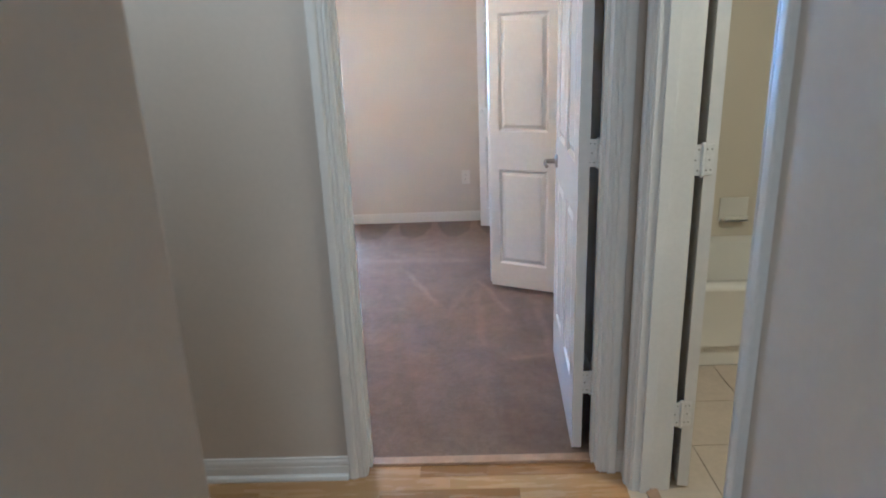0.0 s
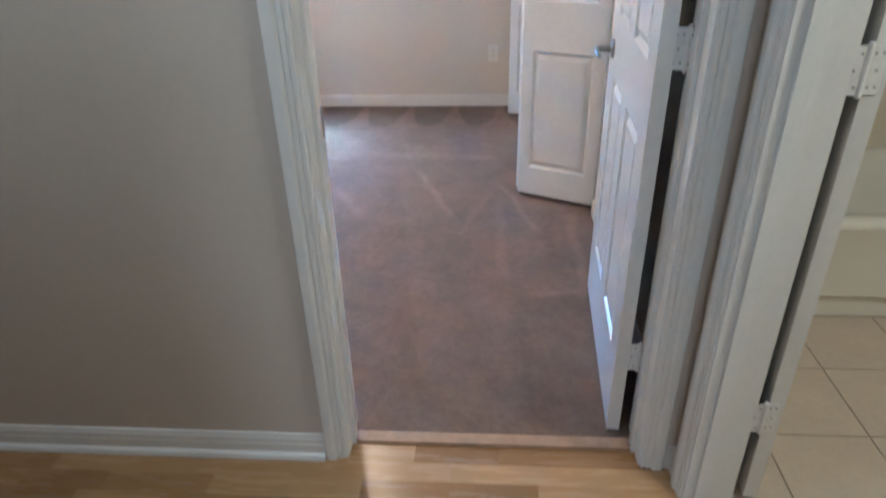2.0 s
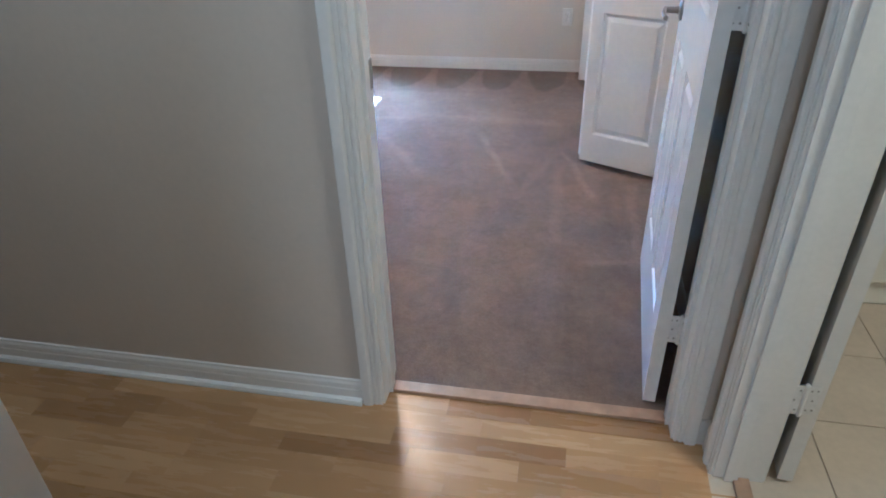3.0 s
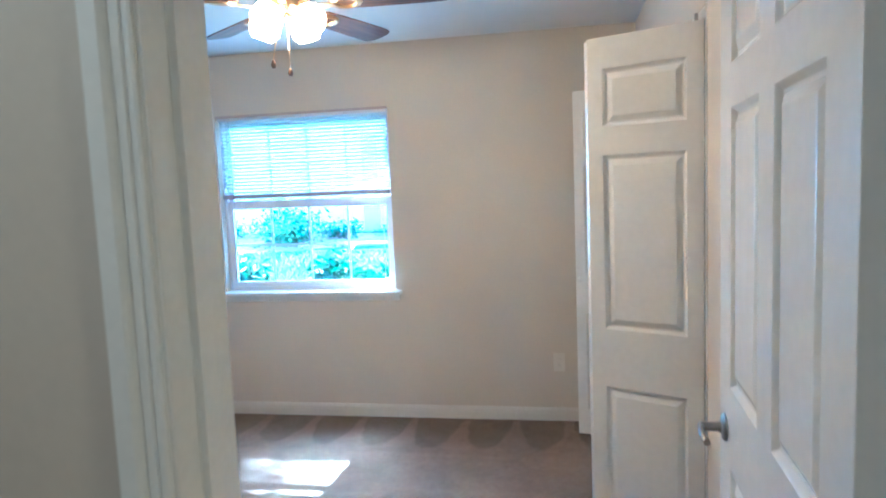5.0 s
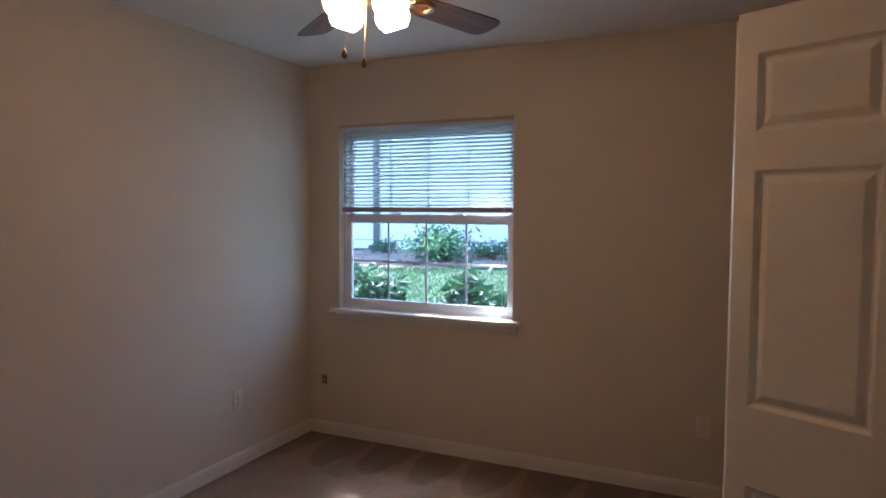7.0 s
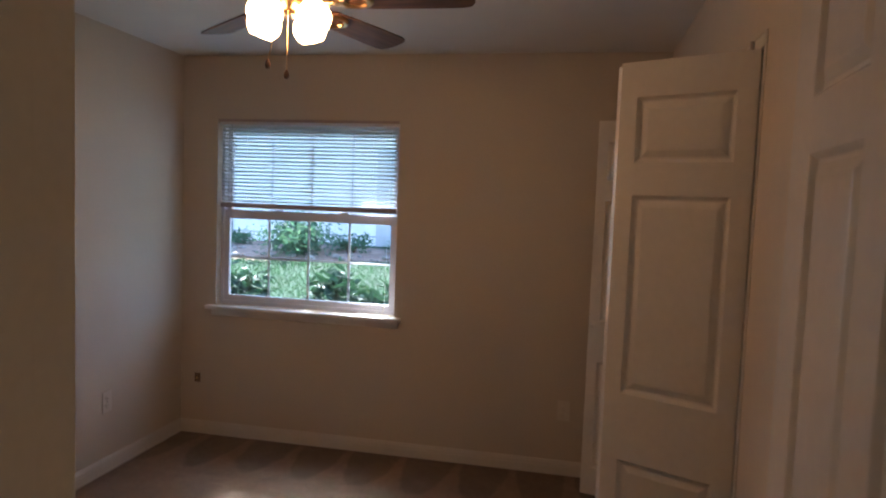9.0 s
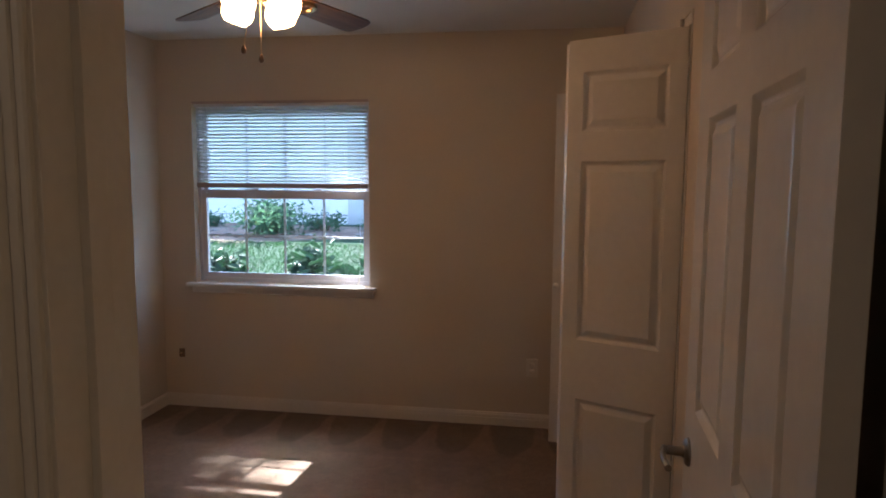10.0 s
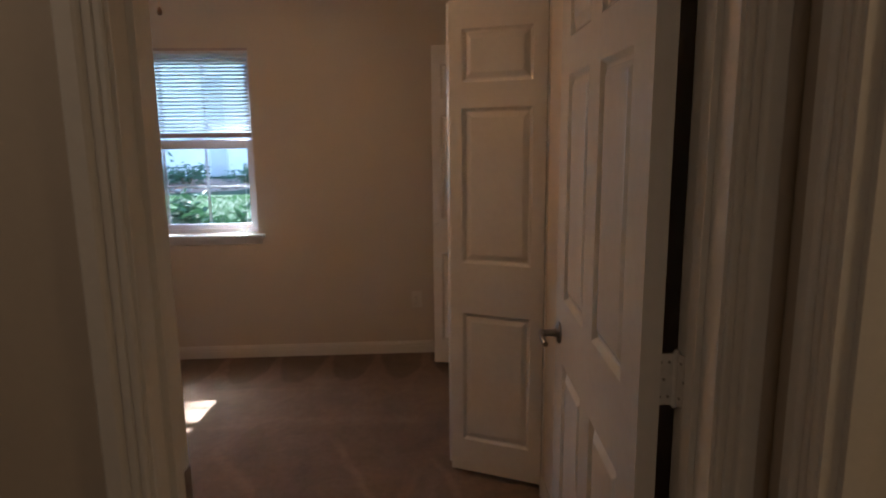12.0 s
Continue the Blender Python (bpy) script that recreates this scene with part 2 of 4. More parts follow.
def carpet_material():
    """Cut-pile carpet, brushed by a vacuum cleaner: fine pile, soft mottling, lanes, half-round strokes along the far
    wall, and painted window sheen.
    """
    m = bpy.data.materials.new("cut_pile_carpet")
    m.use_nodes = True
    nt, b = nodes_of(m)
    tc = nt.nodes.new("ShaderNodeTexCoord")
    P = tc.outputs["Object"]
    sep = nt.nodes.new("ShaderNodeSeparateXYZ")
    warp = nt.nodes.new("ShaderNodeTexNoise")
    warp.inputs["Scale"].default_value, warp.inputs["Detail"].default_value = 3.5, 3
    nt.links.new(P, warp.inputs["Vector"])
    wv = nt.nodes.new("ShaderNodeVectorMath")
    wv.operation = "MULTIPLY_ADD"
    wv.inputs[1].default_value, wv.inputs[2].default_value = (0.10, 0.10, 0), (-0.05, -0.05, 0)
    nt.links.new(warp.outputs["Color"], wv.inputs[0])
    ad = nt.nodes.new("ShaderNodeVectorMath")
    ad.operation = "ADD"
    nt.links.new(P, ad.inputs[0])
    nt.links.new(wv.outputs[0], ad.inputs[1])
    nt.links.new(ad.outputs[0], sep.inputs[0])
    X, Y = sep.outputs[0], sep.outputs[1]
    # half-round strokes: repeat every 0.33 m, 0.42 m long from the wall
    u = math_node(nt, "SUBTRACT", math_node(nt, "FRACT", math_node(nt, "DIVIDE", math_node(nt, "ADD", X, 10.08), 0.33)), 0.5)
    du = math_node(nt, "POWER", math_node(nt, "ABSOLUTE", math_node(nt, "MULTIPLY", u, 2.3)), 2.0)
    dv = math_node(nt, "POWER", math_node(nt, "DIVIDE", math_node(nt, "SUBTRACT", FAR_Y, Y), 0.50), 2.0)
    scallop = ramp_node(nt, math_node(nt, "ADD", du, dv), 0.85, 1.05, 1.0, 0.0)
    near_wall = ramp_node(nt, Y, 2.72, 2.86, 0.0, 1.0)
    # long lanes fanning out from the door
    ang = math_node(nt, "DIVIDE", math_node(nt, "SUBTRACT", X, 0.35), math_node(nt, "ADD", Y, 0.9))
    lane = math_node(nt, "FRACT", math_node(nt, "MULTIPLY", ang, 6.5))
    lane = math_node(nt, "MULTIPLY", ramp_node(nt, lane, 0.0, 0.06, 0.0, 1.0), ramp_node(nt, lane, 0.1, 1.0, 1.0, 0.0))
    lane = math_node(nt, "MULTIPLY", lane, ramp_node(nt, noise_node(nt, P, 1.7, 2), 0.42, 0.6, 0.0, 1.0))
    mott = noise_node(nt, P, 6.5, 5, 0.65)
    blot = noise_node(nt, P, 1.6, 3, 0.6)
    pile = noise_node(nt, P, 330, 3, 0.7)
    tuft = noise_node(nt, P, 90, 2, 0.6)
    v = ramp_node(nt, mott, 0.36, 0.64, 0.925, 1.08)
    clump = noise_node(nt, P, 34, 3, 0.65)
    v = math_node(nt, "MULTIPLY", v, ramp_node(nt, clump, 0.34, 0.66, 0.92, 1.08))
    v = math_node(nt, "MULTIPLY", v, ramp_node(nt, blot, 0.34, 0.66, 0.94, 1.06))
    v = math_node(nt, "MULTIPLY", v, ramp_node(nt, pile, 0.3, 0.7, 0.84, 1.16))
    v = math_node(nt, "MULTIPLY", v, ramp_node(nt, tuft, 0.3, 0.7, 0.93, 1.07))
    v = math_node(nt, "MULTIPLY", v, ramp_node(nt, lane, 0.0, 1.0, 0.99, 1.07))
    # wedge-shaped strokes across the middle of the room
    wedge = math_node(nt, "ABSOLUTE", math_node(nt, "SUBTRACT", math_node(nt, "FRACT", math_node(nt, "DIVIDE", math_node(nt, "ADD", X, 10.3), 0.46)), 0.5))
    chev = math_node(nt, "FRACT", math_node(nt, "ADD", math_node(nt, "DIVIDE", math_node(nt, "ADD", Y, 10.0), 0.82), math_node(nt, "MULTIPLY", wedge, 1.5)))
    chev = math_node(nt, "MULTIPLY", ramp_node(nt, chev, 0.0, 0.05, 0.0, 1.0), ramp_node(nt, chev, 0.05, 1.0, 1.0, 0.0))
    chev = math_node(nt, "MULTIPLY", chev, ramp_node(nt, noise_node(nt, P, 1.2, 2), 0.38, 0.58, 0.15, 1.0))
    chev = math_node(nt, "MULTIPLY", chev, ramp_node(nt, Y, 2.70, 2.80, 1.0, 0.0))
    v = math_node(nt, "MULTIPLY", v, ramp_node(nt, chev, 0.0, 1.0, 0.98, 1.07))
    # single strokes of the vacuum cleaner head: pale seams, and a patch brushed the other way beside the door; two pale
    # bands hold painted window sheen
    for (ax, ay), (bx, by), wide, gain in CARPET_SEAMS:
        ln = math.hypot(bx - ax, by - ay)
        tx, ty = (bx - ax) / ln, (by - ay) / ln
        rx, ry = math_node(nt, "SUBTRACT", X, ax), math_node(nt, "SUBTRACT", Y, ay)
        along = math_node(nt, "ADD", math_node(nt, "MULTIPLY", rx, tx), math_node(nt, "MULTIPLY", ry, ty))
        side = math_node(nt, "ABSOLUTE", math_node(nt, "SUBTRACT", math_node(nt, "MULTIPLY", rx, ty), math_node(nt, "MULTIPLY", ry, tx)))
        k = math_node(nt, "MULTIPLY", ramp_node(nt, side, wide * 0.25, wide, 1.0, 0.0), math_node(nt, "MULTIPLY", ramp_node(nt, along, 0.0, 0.12, 0.0, 1.0), ramp_node(nt, along, ln - 0.12, ln, 1.0, 0.0)))
        v = math_node(nt, "MULTIPLY", v, math_node(nt, "MULTIPLY_ADD", k, gain * 1.7, 1.0))
    for x0, x1, y0, y1, gain in CARPET_NAP_AND_SHEEN:
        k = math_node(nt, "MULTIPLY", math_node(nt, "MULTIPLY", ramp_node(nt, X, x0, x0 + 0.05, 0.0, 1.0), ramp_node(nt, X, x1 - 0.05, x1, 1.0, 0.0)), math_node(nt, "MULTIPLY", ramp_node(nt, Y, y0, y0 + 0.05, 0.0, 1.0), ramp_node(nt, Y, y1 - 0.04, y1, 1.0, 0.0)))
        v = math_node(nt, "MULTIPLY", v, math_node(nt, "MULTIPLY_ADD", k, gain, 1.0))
    wallk = math_node(nt, "MULTIPLY", near_wall, ramp_node(nt, scallop, 0.0, 1.0, 0.13, -0.20))
    v = math_node(nt, "MULTIPLY", v, math_node(nt, "ADD", wallk, 1.0))
    sc = nt.nodes.new("ShaderNodeVectorMath")
    sc.operation = "SCALE"
    sc.inputs[0].default_value = (0.210, 0.151, 0.110)
    nt.links.new(v, sc.inputs["Scale"])
    nt.links.new(sc.outputs[0], b.inputs["Base Color"])
    b.inputs["Roughness"].default_value = 0.95
    b.inputs["Specular IOR Level"].default_value = 0.1
    b.inputs["Sheen Weight"].default_value, b.inputs["Sheen Roughness"].default_value = 0.15, 0.5
    h = math_node(nt, "ADD", math_node(nt, "MULTIPLY", pile, 0.6), math_node(nt, "ADD", math_node(nt, "MULTIPLY", tuft, 0.7), math_node(nt, "MULTIPLY", mott, 0.12)))
    bp = nt.nodes.new("ShaderNodeBump")
    bp.inputs["Strength"].default_value, bp.inputs["Distance"].default_value = 0.6, 0.006
    nt.links.new(h, bp.inputs["Height"])
    nt.links.new(bp.outputs[0], b.inputs["Normal"])
    return m


CARPET_M = carpet_material()


# ---- mesh helpers ----
def mesh_of(name, bm, material, smooth=None):
    bmesh.ops.recalc_face_normals(bm, faces=bm.faces[:])
    me = bpy.data.meshes.new(name)
    bm.to_mesh(me)
    bm.free()
    me.materials.append(material)
    if smooth is not None:
        me.polygons.foreach_set("use_smooth", [True] * len(me.polygons))
        me.set_sharp_from_angle(angle=radians(smooth))
    return me


def part(name, bm, material, parent, label="", smooth=None):
    ob = new(name, mesh_of(name, bm, material, smooth))
    ob.parent = parent
    if label:
        tagged(ob, label)
    return ob


def thing(name, at, label, category, group="", kind=""):
    ob = new(name)
    ob.empty_display_size = 0.05
    ob.matrix_world = at
    return tagged(ob, label, category, group, kind)


def solid(name, bm, material, label, category="", kind="structure", smooth=None, group=""):
    return tagged(new(name, mesh_of(name, bm, material, smooth)), label, category, group, kind)


def add_box(bm, lo, hi, bevel=0.0, m=None):
    made = bmesh.ops.create_cube(bm, size=1)["verts"]
    for v in made:
        v.co = Vector([lo[i] + (v.co[i] + 0.5) * (hi[i] - lo[i]) for i in range(3)])
    if bevel:
        es = list({e for v in made for e in v.link_edges})
        made = bmesh.ops.bevel(bm, geom=es, offset=bevel, segments=2, profile=0.7, affect="EDGES")["verts"]
    if m:
        bmesh.ops.transform(bm, matrix=m, verts=made)
    return made


def box(lo, hi, bevel=0.0, m=None):
    bm = bmesh.new()
    add_box(bm, lo, hi, bevel, m)
    return bm


def add_cyl(bm, p0, p1, r0, r1=None, seg=16):
    p0, p1 = Vector(p0), Vector(p1)
    d = p1 - p0
    m = Matrix.Translation((p0 + p1) / 2) @ d.to_track_quat("Z", "Y").to_matrix().to_4x4()
    return bmesh.ops.create_cone(bm, cap_ends=True, segments=seg, radius1=r0, radius2=r0 if r1 is None else r1, depth=d.length, matrix=m)["verts"]


def cyl(p0, p1, r0, r1=None, seg=16):
    bm = bmesh.new()
    add_cyl(bm, p0, p1, r0, r1, seg)
    return bm


def lathe(points, seg=28, m=None):
    """A turned shape: points are (radius, z)."""
    bm = bmesh.new()
    rings = []
    for r, z in points:
        rings.append([bm.verts.new((r * math.cos(2 * math.pi * i / seg), r * math.sin(2 * math.pi * i / seg), z)) for i in range(seg)])
    for a, b in zip(rings, rings[1:]):
        for i in range(seg):
            bm.faces.new((a[i], a[(i + 1) % seg], b[(i + 1) % seg], b[i]))
    for ring in (rings[0], rings[-1]):
        if abs(ring[0].co.x) + abs(ring[0].co.y) > 1e-5:
            bm.faces.new(ring)
    bmesh.ops.remove_doubles(bm, verts=bm.verts[:], dist=1e-5)
    if m:
        bm.transform(m)
    return bm


def wall_mesh(axis, a0, a1, c0, c1, z0, z1, openings=()):
    """A wall along axis ('x' or 'y') from a0 to a1, between c0 and c1 across, with openings (a, b, low, high) through it."""
    bm = bmesh.new()
    cuts = sorted({a0, a1, *[o[0] for o in openings], *[o[1] for o in openings]})
    for s, e in zip(cuts, cuts[1:]):
        spans, z = [], z0
        for o in sorted([o for o in openings if o[0] <= s and o[1] >= e], key=lambda o: o[2]):
            if o[2] > z:
                spans.append((z, o[2]))
            z = o[3]
        if z < z1:
            spans.append((z, z1))
        for lo, hi in spans:
            if axis == "x":
                add_box(bm, (s, c0, lo), (e, c1, hi))
            else:
                add_box(bm, (c0, s, lo), (c1, e, hi))
    return bm


CASING = ((0.0, 0.0), (0.0, 0.0075), (0.003, 0.0095), (0.009, 0.0095), (0.0105, 0.0065), (0.0125, 0.0065), (0.014, 0.0105), (0.022, 0.0115), (0.0235, 0.0085), (0.026, 0.0085), (0.029, 0.0150), (0.033, 0.0185), (0.047, 0.0190), (0.055, 0.0175), (0.0585, 0.0135), (0.060, 0.0))


def casing_mesh(u0, u1, top, to_world, low=0.0):
    """Moulded trim round an opening u0..u1 wide and top high, mitred at the corners. to_world(u, depth, z) gives the place."""
    bm = bmesh.new()
    cols = []
    for off, d in CASING:
        k = off + 0.006
        cols.append([bm.verts.new(to_world(u, d, z)) for u, z in ((u0 - k, low), (u0 - k, top + k), (u1 + k, top + k), (u1 + k, low))])
    for a, b in zip(cols, cols[1:]):
        for i in range(3):
            bm.faces.new((a[i], a[i + 1], b[i + 1], b[i]))
    a, b = cols[0], cols[-1]
    for i in range(3):
        bm.faces.new((a[i], a[i + 1], b[i + 1], b[i]))
    bm.faces.new([c[0] for c in cols])
    bm.faces.new([c[3] for c in cols])
    return bm


BASE = ((0.0, 0.0), (0.011, 0.0), (0.011, 0.048), (0.009, 0.052), (0.011, 0.056), (0.0095, 0.068), (0.006, 0.076), (0.0055, 0.082), (0.0, 0.084))
SHOE = ((0.0, 0.0), (0.026, 0.0), (0.026, 0.006), (0.022, 0.015), (0.0115, 0.020), (0.0115, 0.048), (0.009, 0.052), (0.011, 0.056), (0.0095, 0.068), (0.006, 0.076), (0.0055, 0.082), (0.0, 0.084))


def base_mesh(start, end, normal, profile=BASE):
    bm = bmesh.new()
    s, e, n = Vector(start), Vector(end), Vector(normal)
    rows = [[bm.verts.new(p + n * d + Vector((0, 0, z))) for d, z in profile] for p in (s, e)]
    k = len(profile)
    for i in range(k):
        bm.faces.new((rows[0][i], rows[0][(i + 1) % k], rows[1][(i + 1) % k], rows[1][i]))
    bm.faces.new(rows[0])
    bm.faces.new(rows[1])
    return bm


def panel_slab(width, height, thick, panels):
    """A moulded panel door: x along its width, z up, faces at y = 0 and y = thick. panels: (x0, x1, z0, z1)."""
    bm = bmesh.new()
    xs = sorted({0.0, width, *[p[0] for p in panels], *[p[1] for p in panels]})
    zs = sorted({0.0, height, *[p[2] for p in panels], *[p[3] for p in panels]})
    steps = ((0.0, 0.0), (0.003, 0.0025), (0.010, 0.0105), (0.013, 0.0115), (0.018, 0.0115), (0.021, 0.0095), (0.036, 0.0022), (0.040, 0.0015))
    for y, sgn in ((0.0, 1), (thick, -1)):
        for x0, x1 in zip(xs, xs[1:]):
            for z0, z1 in zip(zs, zs[1:]):
                inside = any(p[0] <= x0 and p[1] >= x1 and p[2] <= z0 and p[3] >= z1 for p in panels)
                if not inside:
                    bm.faces.new([bm.verts.new((x, y, z)) for x, z in ((x0, z0), (x1, z0), (x1, z1), (x0, z1))])
        for p in panels:
            rings = []
            for ins, dep in steps:
                rings.append([bm.verts.new((x, y + sgn * dep, z)) for x, z in ((p[0] + ins, p[2] + ins), (p[1] - ins, p[2] + ins), (p[1] - ins, p[3] - ins), (p[0] + ins, p[3] - ins))])
            for a, b in zip(rings, rings[1:]):
                for i in range(4):
                    bm.faces.new((a[i], a[(i + 1) % 4], b[(i + 1) % 4], b[i]))
            bm.faces.new(rings[-1])
    for a, b in (((0, 0), (width, 0)), ((width, 0), (width, height)), ((width, height), (0, height)), ((0, height), (0, 0))):
        bm.faces.new([bm.verts.new((q[0], y, q[1])) for q, y in ((a, 0), (b, 0), (b, thick), (a, thick))])
    bmesh.ops.remove_doubles(bm, verts=bm.verts[:], dist=1e-5)
    return bm


def six_panels(w, h):
    st, mu = 0.112, 0.098
    pw = (w - 2 * st - mu) / 2
    cols = ((st, st + pw), (w - st - pw, w - st))
    return [(c[0], c[1], z0, z1) for c in cols for z0, z1 in ((0.235, 0.865), (1.045, 1.640), (1.730, h - 0.112))]


# ---- structure ----
OUT = 0.12
# floors
hall_bm = box((HL_X - 0.1, -4.3, -0.10), (SIDE_OUT, 0.02, -0.012))
add_box(hall_bm, (-2.3, HL_Y - 0.1, -0.10), (HL_X - 0.1, 0.02, -0.012))
solid("floor_hall_base", hall_bm, SUBFLOOR, "dark sub-floor under the laminate strips", "floor")
carpet_bm = box((LEFT_X - OUT, 0.042, -0.10), (SIDE_IN + 0.01, FAR_Y + 0.02, CARPET))
add_box(carpet_bm, (SIDE_IN + 0.01, 1.46, -0.10), (1.75, FAR_Y + 0.02, CARPET))
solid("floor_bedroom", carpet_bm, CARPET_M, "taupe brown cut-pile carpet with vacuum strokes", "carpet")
solid("floor_bathroom", box((SIDE_OUT + 0.02, -1.7, -0.10), (2.72, 1.5, -0.004)), GROUT, "tan grout bed under the bathroom floor tiles", "floor")
# walls
solid("wall_door", wall_mesh("x", -2.42, SIDE_IN, HALL_W, ROOM_W, -0.02, CEIL, [(DOOR_X0 - 0.019, DOOR_X1 + 0.019, -0.02, DOOR_H + 0.019)]), PAINT, "greige painted wall with the bedroom doorway", "wall")
solid("wall_side", wall_mesh("y", -4.3, FAR_Y, SIDE_IN, SIDE_OUT, -0.02, CEIL, [(BATH_Y0 - 0.019, BATH_Y1 + 0.019, -0.02, DOOR_H + 0.019), (CL_Y0, CL_Y1, -0.02, CL_H)]), PAINT, "greige painted wall with bathroom doorway and closet opening", "wall")
solid("wall_window", wall_mesh("x", LEFT_X - OUT, 1.75, FAR_Y, FAR_Y + 0.16, -0.3, CEIL + 0.1, [(WX0, WX1, WZ0, WZ1)]), PAINT, "greige painted wall with one window", "wall")
solid("wall_bedroom_left", wall_mesh("y", ROOM_W, FAR_Y, LEFT_X - OUT, LEFT_X, -0.02, CEIL), PAINT, "plain greige painted bedroom wall", "wall")
solid("wall_closet_back", wall_mesh("y", 1.45, FAR_Y, 1.63, 1.75, -0.02, CEIL), PAINT, "plain painted wall inside the closet", "wall")
solid("wall_closet_near", wall_mesh("x", SIDE_OUT, 1.63, 1.42, 1.50, -0.02, CEIL), PAINT, "plain painted wall between closet and bathroom", "wall")
solid("wall_hall_left", wall_mesh("y", -4.3, HL_Y, HL_X - 0.116, HL_X, -0.02, CEIL), PAINT, "greige painted hall wall that ends in a corner", "wall")
solid("wall_hall_branch", wall_mesh("x", -2.3, HL_X - 0.116, HL_Y - 0.116, HL_Y, -0.02, CEIL), PAINT, "plain greige painted hall wall", "wall")
solid("wall_hall_end", wall_mesh("y", HL_Y - 0.116, HALL_W, -2.42, -2.30, -0.02, CEIL), PAINT, "plain greige painted wall at the end of the hall branch", "wall")
solid("wall_hall_back", wall_mesh("x", HL_X - 0.116, SIDE_OUT, -4.42, -4.30, -0.02, CEIL, [(-0.1, 0.82, 0.1, 2.1)]), PAINT, "plain greige painted wall behind the walker", "wall")
solid("wall_bath_back", wall_mesh("x", SIDE_OUT, 2.72, 1.40, 1.418, -0.02, CEIL), BATHWALL, "cream bathtub surround wall", "wall")
solid("wall_bath_right", wall_mesh("y", -1.7, 1.40, 2.60, 2.72, -0.02, CEIL), BATHWALL, "cream painted bathroom wall", "wall")
solid("wall_bath_near", wall_mesh("x", SIDE_OUT, 2.72, -1.82, -1.70, -0.02, CEIL), BATHWALL, "cream painted bathroom wall", "wall")
# added panel, never in view, closes the invented opening against the sky
solid("panel_hall_end", box((-0.099, -4.41, 0.101), (0.819, -4.37, 2.099)), TRIM, "added white panel closing the unseen opening behind the walker", "door")
# added overhang above the window, unseen, that keeps the sun off the blind
solid("eave", box((LEFT_X - 0.6, FAR_Y + 0.161, 2.50), (2.4, FAR_Y + 0.80, 2.60), 0.01), CEILING, "added white overhang, out of view, that shades the upper sash", "eave")
# ceilings
solid("ceiling_bedroom", box((LEFT_X - OUT, ROOM_W, CEIL), (1.75, FAR_Y, CEIL + 0.1)), CEILING, "white textured bedroom ceiling", "ceiling")
solid("ceiling_hall", box((-2.42, -4.42, CEIL), (SIDE_OUT, ROOM_W, CEIL + 0.1)), CEILING, "white textured hall ceiling", "ceiling")
solid("ceiling_bathroom", box((SIDE_OUT, -1.82, CEIL + 0.001), (2.72, 1.418, CEIL + 0.1)), CEILING, "white bathroom ceiling", "ceiling")


# ---- door frames ----
def jamb_x(name, x0, x1, top, y0, y1, stop_y, label):
    """Jamb boards of a doorway in a wall along x."""
    ob = thing(name, pose(x0, y0, 0), label, "door frame", kind="structure")
    for nm, lo, hi in (("side_jamb", (x0 - 0.018, y0, 0), (x0, y1, top)), ("side_jamb", (x1, y0, 0), (x1 + 0.018, y1, top)), ("head_jamb", (x0 - 0.018, y0, top), (x1 + 0.018, y1, top + 0.018)),
                       ("stop", (x0, stop_y, 0), (x0 + 0.011, stop_y + 0.032, top)), ("stop", (x1 - 0.011, stop_y, 0), (x1, stop_y + 0.032, top)), ("stop", (x0 + 0.011, stop_y, top - 0.011), (x1 - 0.011, stop_y + 0.032, top))):
        p = part(nm, box(lo, hi, 0.0015), TRIM, ob)
        p.matrix_parent_inverse = ob.matrix_world.inverted()
    return ob


jamb = jamb_x("door_frame_bedroom", DOOR_X0, DOOR_X1, DOOR_H, HALL_W - 0.002, ROOM_W + 0.002, 0.001, "white painted bedroom door jamb with stops")
for nm, f in (("casing_hall", lambda u, d, z: (u, HALL_W - d, z)), ("casing_room", lambda u, d, z: (u, ROOM_W + d, z))):
    p = part(nm, casing_mesh(DOOR_X0, DOOR_X1, DOOR_H, f), TRIM, jamb, "white moulded door casing", smooth=22)
    p.matrix_parent_inverse = jamb.matrix_world.inverted()
p = part("strike_plate", box((DOOR_X0 - 0.0015, 0.040, 0.915), (DOOR_X0 + 0.0016, 0.0885, 0.985), 0.0005), NICKEL, jamb, "dark metal strike plate")
p.matrix_parent_inverse = jamb.matrix_world.inverted()

bj = thing("door_frame_bathroom", pose(SIDE_IN, BATH_Y1, 0), "white painted bathroom door jamb with stops", "door frame", kind="structure")
sy = SIDE_IN + 0.055
for nm, lo, hi in (("side_jamb", (SIDE_IN - 0.002, BATH_Y1, 0), (SIDE_OUT + 0.002, BATH_Y1 + 0.018, DOOR_H)), ("side_jamb", (SIDE_IN - 0.002, BATH_Y0 - 0.018, 0), (SIDE_OUT + 0.002, BATH_Y0, DOOR_H)),
                   ("head_jamb", (SIDE_IN - 0.002, BATH_Y0 - 0.018, DOOR_H), (SIDE_OUT + 0.002, BATH_Y1 + 0.018, DOOR_H + 0.018)),
                   ("stop", (sy - 0.032, BATH_Y1 - 0.011, 0), (sy, BATH_Y1, DOOR_H)), ("stop", (sy - 0.032, BATH_Y0, 0), (sy, BATH_Y0 + 0.011, DOOR_H))):
    p = part(nm, box(lo, hi, 0.0015), TRIM, bj)
    p.matrix_parent_inverse = bj.matrix_world.inverted()
